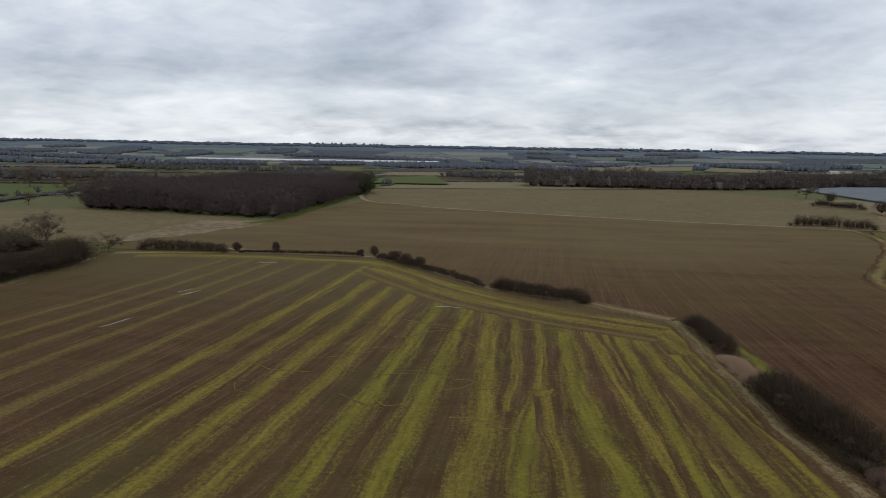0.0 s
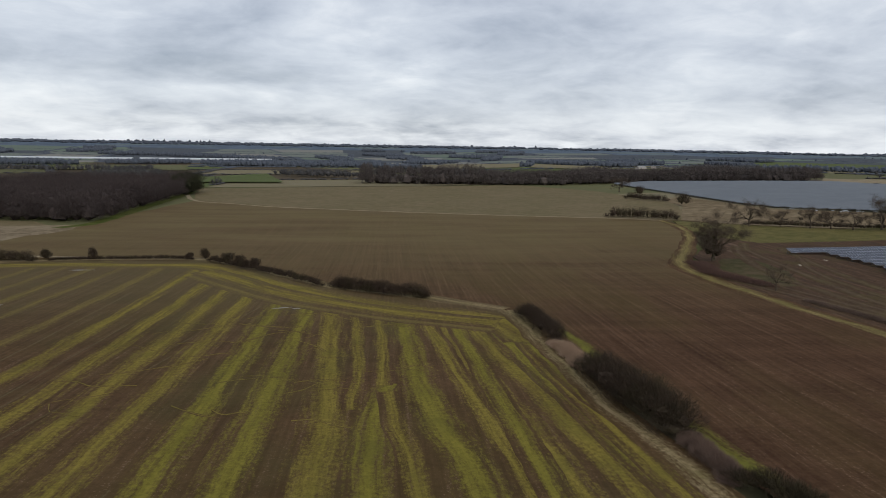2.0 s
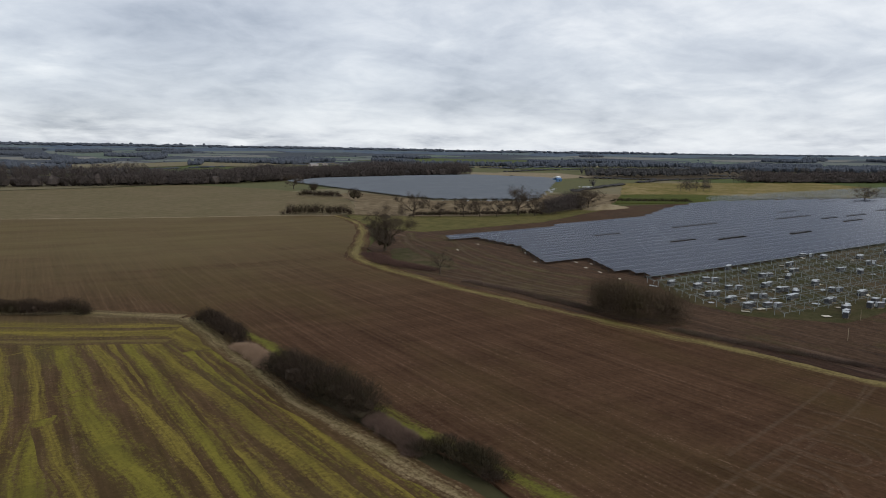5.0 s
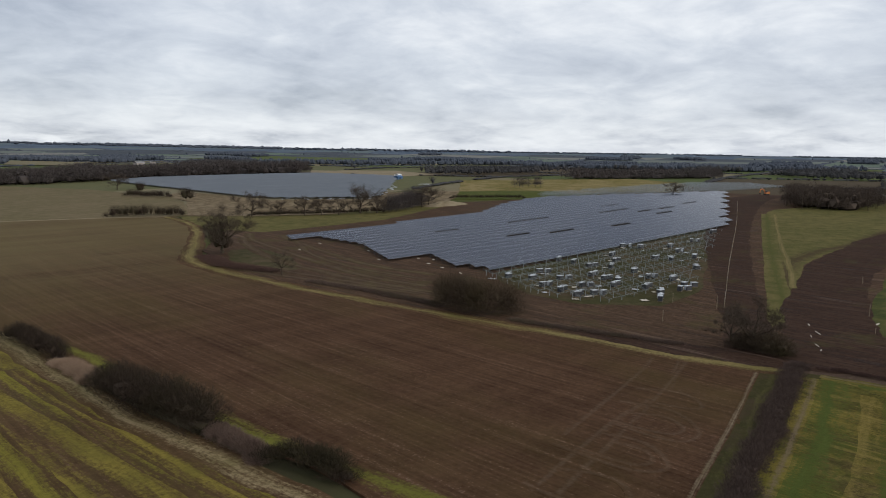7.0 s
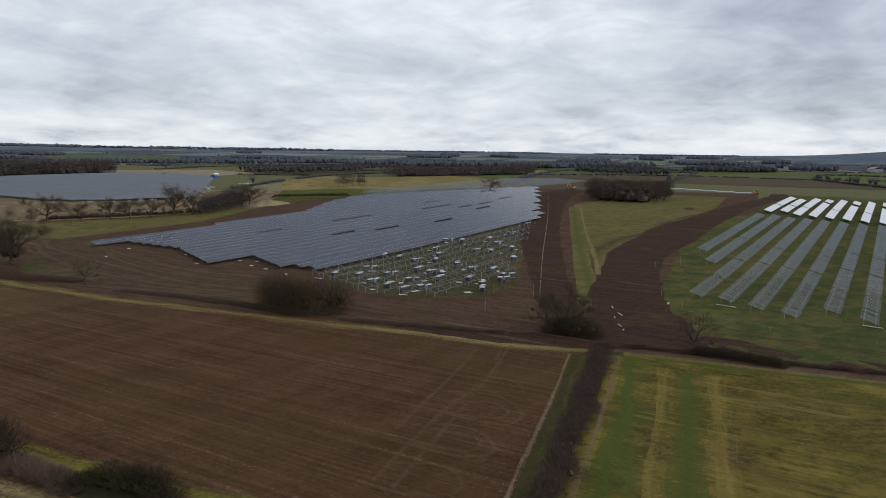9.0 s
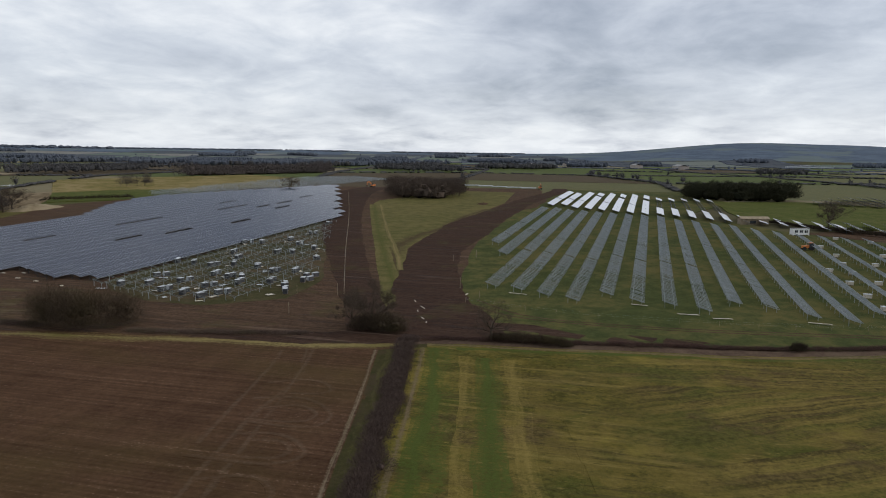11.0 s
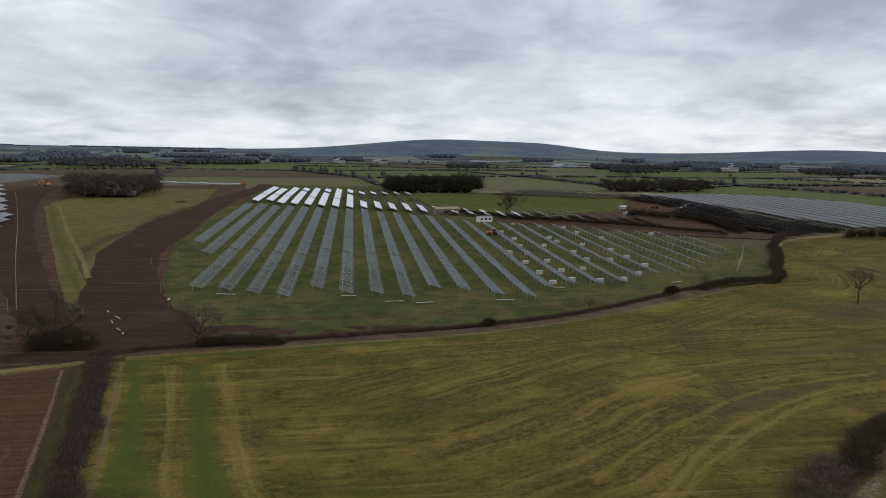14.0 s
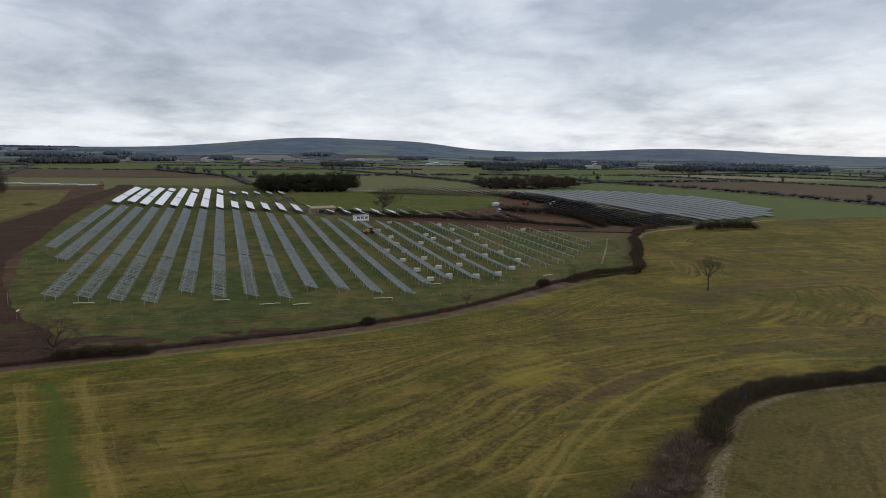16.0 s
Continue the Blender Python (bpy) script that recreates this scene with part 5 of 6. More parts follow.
hedge("bramble_patch", [(112, 246), (109, 234), (108.5, 222), (111, 210), (113, 202)], 8.0, 1.0, RED_BRAMBLE, "reddish bare brambles below an oak", "brambles", 240, 0.9, 0.05)
hedge("bramble_patch", [(113, 178), (117, 158), (118.4, 140), (119, 126)], 4.0, 0.5, DRY_SCRUB, "reddish bare brambles beside the verge", "brambles", 190, 0.9, 0.05)
hedge("bramble_patch", [(121, 104), (126, 84), (131, 68)], 3.6, 0.5, DRY_SCRUB, "reddish bare brambles beside the verge", "brambles", 160, 0.7, 0.05)
hedge("bramble_patch", [(135, 42), (137, 29), (139, 17), (141.4, 6), (146, -17), (153.4, -41), (164, -62), (181, -87), (190, -101)], 2.6, 0.7, RED_BRAMBLE, "low dark brambles along a ditch", "brambles", 90, 0.7, 0.05)
hedge("scrub", [(121, 128), (118.5, 120), (121, 113), (126, 108)], 9.0, 9.4, SCRUB, "tall bare scrub thicket beside the verge", "thicket", 260, 1.8, 0.05, 0.3)
hedge("scrub", [(138, 60), (138.4, 55), (139, 50)], 6, 4.2, SCRUB, "dark low scrub under a bare tree", "thicket", 300, 1.1, 0.05)
hedge("scrub", [(137.5, 30), (137, 22), (137.5, 14)], 3.2, 2.0, SCRUB, "dark low scrub beside the ditch", "thicket", 220, 0.9, 0.05)
bush(148, -30, 2.2, 1.4)
bush(176, -85, 2.2, 3.2)
hedge("hedge", [(185, -98), (192, -110), (197, -128), (215, -140), (240, -156), (262, -168)], 4.0, 2.2, SCRUB, "brown bare hedge round the field corner", dense=120)
hedge("hedge", [(264, -170), (281, -184), (288, -196)], 4, 3.6, BRAMBLE, "reddish bare hedge beside mud", dense=120)
hedge("hedge", [(286, -218), (284, -234), (284, -250)], 5, 5.0, THORN, DARK_HEDGE, dense=120)
hedge("hedge", [(378, -58), (352, -82), (326, -124), (296, -166)], 3.4, 2.3, THORN, "dark bare hedge between racking and mud", dense=90)
hedge("hedge", [(370, -150), (340, -178), (300, -176)], 6, 4.2, THORN, "tall dark bare hedge beside mud", dense=110)
hedge("hedge", [(68, -56), (75.4, -63.6), (81.6, -73.6), (84, -88), (83.8, -101), (83.4, -128), (83, -160)], 4.0, 2.1, DULL_THORN, "dark bare hedge curving round a field", dense=230)
hedge("bramble_patch", [(46, -29), (54, -38), (61.5, -46), (70, -56)], 6.6, 1.3, DRY_SCRUB, "dull purple-brown brambles at the hedge foot", "brambles", 190, 0.8, 0.05)
hedge("hedge", [(134, 420), (150, 412), (170, 402)], 5, 7.0, THORN, DARK_HEDGE, dense=120)
hedge("hedge", [(200, 580), (210, 560), (220, 542)], 6, 6.0, THORN, DARK_HEDGE, dense=90)
bush(215, 500, 7, 10)
bush(225, 618, 5, 9)
hedge("hedge", [(196, 370), (220, 353), (252, 337), (262, 330)], 3, 3.4, THORN, "low dark hedge below a tree row", dense=80)
hedge("thicket", [(264, 331), (280, 335), (304, 344)], 12, 11, FARWOOD, "tall brown bare thicket", "thicket", 120, 2.2, 0.10, 0.3)
hedge("hedge", [(356, 370), (375, 352), (392, 330)], 3, 3, THORN, "low dark hedge beside a crop", dense=60)

bush(121, 252, 4.6, 8.0, None, "dark ivy-grown scrub round the foot of an oak")
oak = stand(bare_tree(19.5, 22, 3, 20000, 0.2, ivy=True, tw=0.04, label="broad bare oak with an ivy-clad trunk"), 121, 251, 40)
stand(bare_tree(10.2, 1.6, 9, 2600, 0.45, tw=0.045, label="lone gnarled bare tree in the pasture"), 165, -131, 10)
ash = stand(bare_tree(11.5, 8, 8, 9000, 0.2, tw=0.03, label="many-limbed bare tree over scrub"), 138, 56, 0)
put(ash, 141, 62, 130, 0.7)
thin = stand(bare_tree(9, 7, 12, 4500, 0.3, tw=0.028, label="slender bare tree beside the ditch"), 137, 29.5, 0)
put(thin, 112.6, 193, 60, 0.95, "small bare tree leaning over the verge")
for x, y, s, a in ((187, -100, 0.5, 80), (164, -58, 0.4, 30)):
    put(thin, x, y, a, s)
round_tree = stand(bare_tree(15, 11, 21, 9500, 0.2, tw=0.042), 196, 368, 0)
for x, y, s, a in ((250, 337, 1.2, 70), (220, 350, 0.8, 140), (228, 345, 0.7, 200), (236, 339, 0.75, 20), (257, 330, 0.8, 310), (209, 359, 0.65, 250), (224, 671, 1.0, 50), (-200, 252, 0.9, 10), (-162, 236, 0.5, 90), (373, -83, 0.85, 33), (491, 268, 0.8, 12), (312, 345, 0.9, 61), (300, 338, 0.95, 181), (-330, 470, 1.1, 45), (-360, 480, 0.9, 99), (-300, 500, 0.9, 10), (-345, 420, 0.6, 160), (-178, 196, 0.95, 75), (-490, 600, 1.3, 20), (-462, 612, 1.15, 140), (-436, 628, 1.2, 260)):
    put(round_tree, x, y, a, s)

wood("woodland", [(-302, 402), (-185, 382), (-152, 374), (-156, 451), (-172, 652), (-215, 690), (-300, 640), (-330, 520)], 6.5, 16, WOODTWIG, "dense brown leafless wood", 260, 1.9, 0.13, 0.5, stems=False)
wood("woodland", [(-190, 655), (-165, 640), (-160, 600), (-175, 590)], 6, 17, PINE, "dark evergreen trees at the wood corner", 160, stems=False)
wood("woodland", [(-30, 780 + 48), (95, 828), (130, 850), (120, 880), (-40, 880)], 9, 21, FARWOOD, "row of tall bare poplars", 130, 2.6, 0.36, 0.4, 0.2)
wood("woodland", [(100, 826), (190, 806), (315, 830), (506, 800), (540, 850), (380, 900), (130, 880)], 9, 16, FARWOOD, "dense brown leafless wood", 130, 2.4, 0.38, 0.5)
wood("woodland", [(452, 170), (448, 158), (449, 142), (463, 126), (520, 134), (530, 170), (500, 192)], 6.5, 12, COPSE, "low brown leafless copse", 230, 1.6, 0.15, 0.55)
wood("woodland", [(510, -22), (514, -92), (545, -100), (560, -24)], 6, 11.5, PINE, "dark pine plantation", 200, 1.8, 0.22, stems=False)
wood("woodland", [(545, -208), (552, -296), (576, -300), (580, -208)], 7, 9, COPSE, "brown leafless wood", 160, 2.2, 0.25)
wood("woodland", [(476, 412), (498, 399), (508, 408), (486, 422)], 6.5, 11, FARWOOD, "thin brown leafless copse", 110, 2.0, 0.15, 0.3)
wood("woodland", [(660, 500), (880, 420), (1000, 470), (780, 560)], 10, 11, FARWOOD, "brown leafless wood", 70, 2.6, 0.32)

# ---- the country beyond ----
CORE = [(-420, 60), (-420, 330), (-310, 500), (-215, 700), (-186, 760), (120, 835), (250, 830), (420, 420), (600, 300), (610, -30), (560, -150), (530, -330), (330, -480), (40, -480), (-160, -60)]


def taken(x, y):
    return inside(CORE, x, y) or any(inside(p, x, y) for p in TAKEN)


FAR_TREE = mat_twig("distant_trees", (0.044, 0.044, 0.046), (0.082, 0.079, 0.078))
# the blue-grey of distance haze is put into the far trees' colour
HAZE_TREE = mat_twig("hazy_hill_woods", (0.062, 0.071, 0.088), (0.084, 0.095, 0.115))
F_GREEN = mat_grass("winter_wheat", a=(0.062, 0.080, 0.028), b=(0.088, 0.106, 0.040), much=0.1, off=3)
F_DULL = mat_grass("old_pasture", a=(0.082, 0.086, 0.042), b=(0.118, 0.116, 0.058), much=0.3, off=5)
F_TAN = mat_grass("far_stubble", a=(0.140, 0.122, 0.074), b=(0.195, 0.168, 0.108), much=0.3, off=7)
F_BROWN = mat_grass("far_plough", a=(0.058, 0.044, 0.030), b=(0.088, 0.068, 0.045), dry=(0.08, 0.07, 0.035), much=0.4, off=9)


# colours for the farthest fields, with distance haze mixed in
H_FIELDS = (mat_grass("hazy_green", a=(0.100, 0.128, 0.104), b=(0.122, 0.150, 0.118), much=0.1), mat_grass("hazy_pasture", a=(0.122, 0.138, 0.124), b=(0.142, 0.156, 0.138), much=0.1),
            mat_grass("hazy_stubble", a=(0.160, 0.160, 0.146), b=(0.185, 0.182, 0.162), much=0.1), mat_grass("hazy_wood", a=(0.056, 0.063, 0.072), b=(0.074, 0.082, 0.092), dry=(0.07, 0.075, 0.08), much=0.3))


for far_name, outline, mt, label in (
        ("stubble_field", [(-12, 1498), (153, 1920), (369, 1905), (285, 1543)], F_TAN, "pale stubble field beyond the poplars"), ("stubble_field", [(307, 1526), (383, 1827), (461, 1486), (373, 1348)], F_TAN, "pale stubble field beyond a wood"),
        ("crop_field", [(814, 1926), (1218, 2120), (1480, 1812), (1194, 1612)], F_GREEN, "bright green crop field among distant woods"), ("crop_field", [(-214, 802), (-245, 914), (-184, 1087), (-120, 816)], F_GREEN, "dull green field behind the wood"),
        ("crop_field", [(-536, 1170), (-640, 1420), (-420, 1480), (-330, 1200)], F_DULL, "dull green field behind the wood")):
    field(far_name, outline, mt, 5.0, label)


def far_country():
    r2 = np.random.default_rng(21)
    ca, sa = math.cos(radians(14)), math.sin(radians(14))
    nodes = {}

    def node(i, j):
        if (i, j) not in nodes:
            u, v = (i + r2.uniform(-0.22, 0.22)) * 250, (j + r2.uniform(-0.22, 0.22)) * 185
            nodes[i, j] = np.array([u * ca - v * sa, u * sa + v * ca])
        return nodes[i, j]

    hedge_c, hedge_r, tree_c, tree_r = [], [], [], []

    def plant(x, y, h, wide, into_c, into_r):
        z = float(terrain(x, y))
        into_c.append((x, y, z + h * 0.5))
        into_r.append((wide, wide, h * 0.55))

    for i in range(-8, 15):
        for j in range(-12, 18):
            q = [node(i, j), node(i + 1, j), node(i + 1, j + 1), node(i, j + 1)]
            c = sum(q) / 4
            r, az = np.hypot(*c), math.degrees(math.atan2(-c[0], c[1]))
            if not (260 < r < 2950) or not (-155 < az < 62):
                continue
            east = az < -55
            if az < -84 and r > 2350:
                continue
            mats, w = (F_GREEN, F_DULL, F_TAN, F_BROWN), ((0.46, 0.26, 0.12, 0.16) if east else (0.22, 0.30, 0.22, 0.26))
            mt = mats[r2.choice(4, p=w)]
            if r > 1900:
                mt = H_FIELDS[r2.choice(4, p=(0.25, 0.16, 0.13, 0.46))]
            n = 7
            f = np.linspace(0, 1, n)
            P = (q[0][None, None] * (1 - f)[:, None, None] * (1 - f)[None, :, None] + q[1][None, None] * f[:, None, None] * (1 - f)[None, :, None]
                 + q[2][None, None] * f[:, None, None] * f[None, :, None] + q[3][None, None] * (1 - f)[:, None, None] * f[None, :, None])
            if all(inside(CORE, *v) for v in q):
                continue
            lift = (-0.25 if r < 800 else -0.02) + max(0.0, r - 1100) / 1000 * 0.9
            P = np.dstack([P, terrain(P[..., 0], P[..., 1]) + lift])
            tagged(new("far_field", grid_mesh("far_field", P, mt)), "distant hedged farm field in winter colours, haze-tinted when farthest", "field", kind="structure")
            step = 6.0 if r < 1200 else 10.0 if r < 2000 else 16.0
            for a, b in ((q[0], q[1]), (q[1], q[2])):
                if r2.random() < 0.14:
                    continue
                d = np.linalg.norm(b - a)
                tall = r2.uniform(1.6, 3.0)
                woody = r2.random() < 0.06
                for s in np.arange(0, d, step):
                    x, y = a + (b - a) * s / d + r2.normal(0, 1.0, 2)
                    if taken(x, y):
                        continue
                    if r2.random() < (0.24 if woody else 0.02):
                        h = r2.uniform(5, 10)
                        plant(x, y, h, h * r2.uniform(0.34, 0.5), tree_c, tree_r)
                    if r2.random() < 0.9:
                        plant(x, y, tall * r2.uniform(0.8, 1.15), step * 0.85, hedge_c, hedge_r)
            if r > 750 and r2.random() < ((0.12 if r < 1250 else 0.36) if east else 0.55 if az > -20 else 0.2):
                w0, w1 = r2.uniform(40, 120), r2.uniform(25, 60)
                turn = r2.uniform(0, 3.14)
                for _ in range(int(w0 * w1 / 24)):
                    rr, aa = math.sqrt(r2.random()), r2.uniform(0, 6.283)
                    u, v = w0 * rr * math.cos(aa), w1 * rr * math.sin(aa)
                    x, y = c[0] + u * math.cos(turn) - v * math.sin(turn), c[1] + u * math.sin(turn) + v * math.cos(turn)
                    if not taken(x, y):
                        h = r2.uniform(8, 13)
                        plant(x, y, h, h * r2.uniform(0.45, 0.62), tree_c, tree_r)

    # long wooded belts across the northern valley
    for pts, depth in (([(-1560, 1790), (-1318, 1770), (-1060, 1730)], 60), ([(-900, 2350), (-600, 2300), (-331, 2150)], 90), ([(-420, 1660), (-173, 1600), (60, 1500)], 60), ([(180, 1700), (391, 1640), (720, 1840)], 80),
                       ([(-760, 1150), (-560, 1120), (-380, 1180)], 30), ([(-30, 1130), (60, 1150), (130, 1030), (330, 1010)], 40), ([(-1200, 1350), (-900, 1400), (-640, 1500)], 40), ([(700, 1350), (1000, 1200), (1300, 1150)], 40), ([(620, 760), (800, 740), (960, 700)], 24), ([(1250, 800), (1500, 600), (1700, 500)], 40)):
        line = smooth_line(pts, 9.0)
        for x, y in line:
            for _ in range(int(depth / 9)):
                xx, yy = x + r2.normal(0, 5), y + r2.uniform(-depth / 2, depth / 2)
                if not taken(xx, yy):
                    h = r2.uniform(8, 14)
                    plant(xx, yy, h, h * r2.uniform(0.4, 0.6), tree_c, tree_r)

    near = np.hypot(*np.array(tree_c)[:, :2].T) < 1300
    tc, tr = np.array(tree_c), np.array(tree_r)
    haze = np.hypot(*tc[:, :2].T) > 1400
    mid = ~near & ~haze
    P = [cores(tc[near], tr[near], 0.5), twig_cloud(tc[near], tr[near], 70, 2.0, 0.42, 0.4), cores(tc[mid], tr[mid], 0.7), twig_cloud(tc[mid], tr[mid], 30, 3, 0.7, 0.4)]
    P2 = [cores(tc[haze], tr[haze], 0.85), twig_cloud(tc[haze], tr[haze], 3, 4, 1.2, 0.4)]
    tagged(new("hazy_trees", tri_mesh("hazy_trees", np.concatenate(P2), HAZE_TREE)), "copses among the farthest fields, tinted blue-grey with haze", "trees", kind="stuff")
    tagged(new("far_trees", tri_mesh("far_trees", np.concatenate(P), FAR_TREE)), "bare trees and copses among distant fields", "trees", kind="stuff")
    hc, hr = np.array(hedge_c), np.array(hedge_r)
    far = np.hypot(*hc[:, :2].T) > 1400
    tagged(new("hazy_hedgerows", tri_mesh("hazy_hedgerows", cores(hc[far], hr[far], 0.95), HAZE_TREE)), "hedgerows between the farthest fields, tinted blue-grey with haze", "hedges", kind="stuff")
    hc, hr = hc[~far], hr[~far]
    P = [cores(hc, hr, 0.8), twig_cloud(hc, hr, 8, 1.6, 0.5, 0.4)]
    tagged(new("far_hedgerows", tri_mesh("far_hedgerows", np.concatenate(P), FAR_TREE)), "dark winter hedgerows between distant fields", "hedges", kind="stuff")

    # wooded ridges along the skyline
    c, r = [], []
    for ring in np.linspace(3450, 3900, 8):
        n = int(ring * 3.9 / 26)
        az = np.radians(np.linspace(-158, 66, n)) + r2.normal(0, 0.003, n)
        rad = ring + r2.normal(0, 18, n)
        x, y = -np.sin(az) * rad, np.cos(az) * rad
        mask = np.sin(x / 210 + 1) + np.sin(y / 170 + x / 390) + 0.8 * np.sin(y / 83 - x / 140)
        keep = (mask > -1.2) & (r2.random(n) < 0.9) & (az > -1.4)
        for xx, yy in zip(x[keep], y[keep]):
            h = r2.uniform(6, 11) if xx < 2600 else r2.uniform(2.5, 4)
            c.append((xx, yy, float(terrain(xx, yy)) + h * 0.4))
            r.append((r2.uniform(11, 19), r2.uniform(11, 19), h * 0.6))
    tagged(new("hazy_hill_woods", tri_mesh("hazy_hill_woods", cores(c, r, 1.0), HAZE_TREE)), "wooded ridges along the horizon, tinted blue-grey with haze", "woodland", kind="stuff")
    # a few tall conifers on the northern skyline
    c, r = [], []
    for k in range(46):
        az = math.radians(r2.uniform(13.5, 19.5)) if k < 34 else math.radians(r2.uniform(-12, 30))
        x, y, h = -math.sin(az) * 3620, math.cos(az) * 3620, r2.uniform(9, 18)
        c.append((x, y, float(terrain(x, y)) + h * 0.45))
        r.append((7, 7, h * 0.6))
    tagged(new("skyline_conifers", tri_mesh("skyline_conifers", cores(c, r, 1.0), HAZE_TREE)), "tall dark conifers on the skyline, tinted blue-grey with haze", "trees", kind="stuff")


far_country()


def shed(x, y, l, w, h, turn, roof, wall, label, name="barn"):
    """A gabled farm building with doors, set on the land."""
    ob = thing(name, label, "building", at=(x, y, ground_z(x, y)), turn=turn)
    s = Shape()
    s.box((0, 0, h / 2 - 0.5), (l, w, h + 1.0))
    part("wall", s, [wall], ob)
    s = Shape()
    rise = min(w * 0.22, 3.0)
    for sgn in (-1, 1):
        s.hexa([(-l / 2 - 0.4, sgn * (w / 2 + 0.5), h - 0.15), (l / 2 + 0.4, sgn * (w / 2 + 0.5), h - 0.15), (l / 2 + 0.4, 0, h + rise), (-l / 2 - 0.4, 0, h + rise),
                (-l / 2 - 0.4, sgn * (w / 2 + 0.5), h + 0.05), (l / 2 + 0.4, sgn * (w / 2 + 0.5), h + 0.05), (l / 2 + 0.4, 0, h + rise + 0.2), (-l / 2 - 0.4, 0, h + rise + 0.2)])
    part("roof", s, [roof], ob)
    for k in range(max(1, int(l / 12))):
        s = Shape()
        s.box((-l / 2 + 6 + k * 12, -w / 2 - 0.06, h * 0.35), (3.0, 0.1, h * 0.6))
        part("door", s, [GLAZE], ob)
    return ob


for x, y, l, w, h, a in ((470, 1290, 18, 10, 5, 20), (498, 1300, 14, 9, 6, 70), (150, 2300, 40, 14, 6, 10), (190, 2330, 30, 12, 5, 80), (-80, 2380, 26, 12, 6, 30),
                         (1215, -690, 26, 14, 9, -20), (1190, -660, 14, 10, 6, 60), (1560, -60, 50, 20, 7, 15), (1600, 30, 40, 18, 7, 15), (1500, 240, 40, 16, 6, 30), (1420, 330, 34, 14, 6, -10), (1700, 190, 60, 22, 7, 5), (1350, 420, 24, 12, 6, 40)):
    shed(x, y, l, w, h, a, ROOFM, BRICKM, "pale distant farm building with a pitched roof")
for x, y, l, w, a in ((-900, 2010, 380, 40, 8), (-520, 2080, 360, 40, 8), (1400, -430, 14, 60, 16), (1950, -380, 16, 110, 10), (1850, -1050, 16, 120, 30), (1780, -1500, 16, 150, 40)):
    shed(x, y, l, w, 5, a, WRAP, WRAP, "long pale glasshouse among distant fields", "glasshouse")


# ---- things on the building site ----
def module_pallet(white_top, flap=False, k=1.0):
    ob = thing("module_pallet", "pallet of stacked solar modules, white-topped with dark sides" if white_top else "pale carton stack of solar modules on a wooden pallet", "pallet", "module pallets")
    s = Shape()
    prof = [(-0.57, 0), (-0.42, 0), (-0.42, 0.1), (-0.07, 0.1), (-0.07, 0), (0.07, 0), (0.07, 0.1), (0.42, 0.1), (0.42, 0), (0.57, 0), (0.57, 0.145), (-0.57, 0.145)]
    s.v = [(x, y, z) for x in (-0.95, 0.95) for y, z in prof]
    n = len(prof)
    s.f = [list(range(n)), list(range(2 * n - 1, n - 1, -1))] + [[i, n + i, n + (i + 1) % n, (i + 1) % n] for i in range(n)]
    s.m = [0] * len(s.f)
    part("pallet", s, [WOOD], ob, "rough wooden pallet")
    if white_top:
        s = Shape()
        s.box((0, 0, 0.77), (1.85, 1.1, 1.25))
        part("module_body", s, [DARKBOX], ob, "dark module edges")
        s = Shape()
        s.box((0, 0, 1.44), (1.93, 1.18, 0.09))
        if flap:
            s.box((-0.95, 0.1, 0.85), (0.05, 0.9, 1.1))
        part("cover", s, [WRAP], ob, "white plastic cover")
    else:
        s = Shape()
        s.box((0, 0, 0.62), (1.9, 1.12, 0.92))
        part("carton", s, [CARD], ob, "pale brown carton")
        s = Shape()
        s.box((0, 0, 1.13), (1.96, 1.18, 0.10))
        part("lid", s, [WRAP], ob, "whitish lid")
        for x in (-0.7, 0.7):
            s = Shape()
            s.box((x, 0, 0.64), (0.05, 1.135, 0.98))
            part("strap", s, [DARKBOX], ob, "dark strap")
    for p in ob.children:
        p.data.transform(Matrix.Scale(k, 4))
    return ob


def scatter(proto, places, tilt=0.0):
    first = True
    for x, y, a in places:
        m = pose(x, y, ground_z(x, y) + 0.02, 0, 0, a)
        if first:
            proto.matrix_basis, first = m, False
        else:
            copy_thing(proto, m)


yard = [(162, 142), (165, 135), (159, 126), (157, 118), (155, 111), (160, 109), (176, 141), (171, 129), (167, 118), (183, 126), (181, 120), (200, 130), (174, 112), (211, 136), (198, 120), (178, 104), (174, 97), (167, 93),
        (193, 112), (183, 96), (189, 98), (245, 146), (243, 153), (221, 144), (227, 123), (238, 120), (195, 105), (246, 131), (255, 139), (274, 140), (320, 157), (306, 147), (199, 151), (198, 144), (196, 136), (181, 115), (226, 129), (218, 109)]
scatter(module_pallet(True, k=1.08), [(x, y, rng.uniform(-25, 25)) for x, y in yard])
scatter(module_pallet(True, True, 1.0), [(x + rng.uniform(2.2, 3.0), y + rng.uniform(-2, 2), rng.uniform(-40, 40)) for x, y in yard])
scatter(module_pallet(False), [(x, y + 0.4, 90 + rng.uniform(-5, 5)) for x, y in (
    (326, -76), (309, -71), (246, -63), (318, -87), (195, -58), (210, -58), (228, -58), (248, -57), (199, -65), (213, -66), (230, -66), (197, -73), (216, -74), (199, -81), (207, -89), (221, -97), (253, -97), (314, -97), (297, -98),
    (282, -104), (273, -82), (284, -82), (263, -74), (248, -81), (233, -81), (237, -97), (294, -131), (262, -64), (280, -66), (300, -65), (232, -89), (265, -90))])


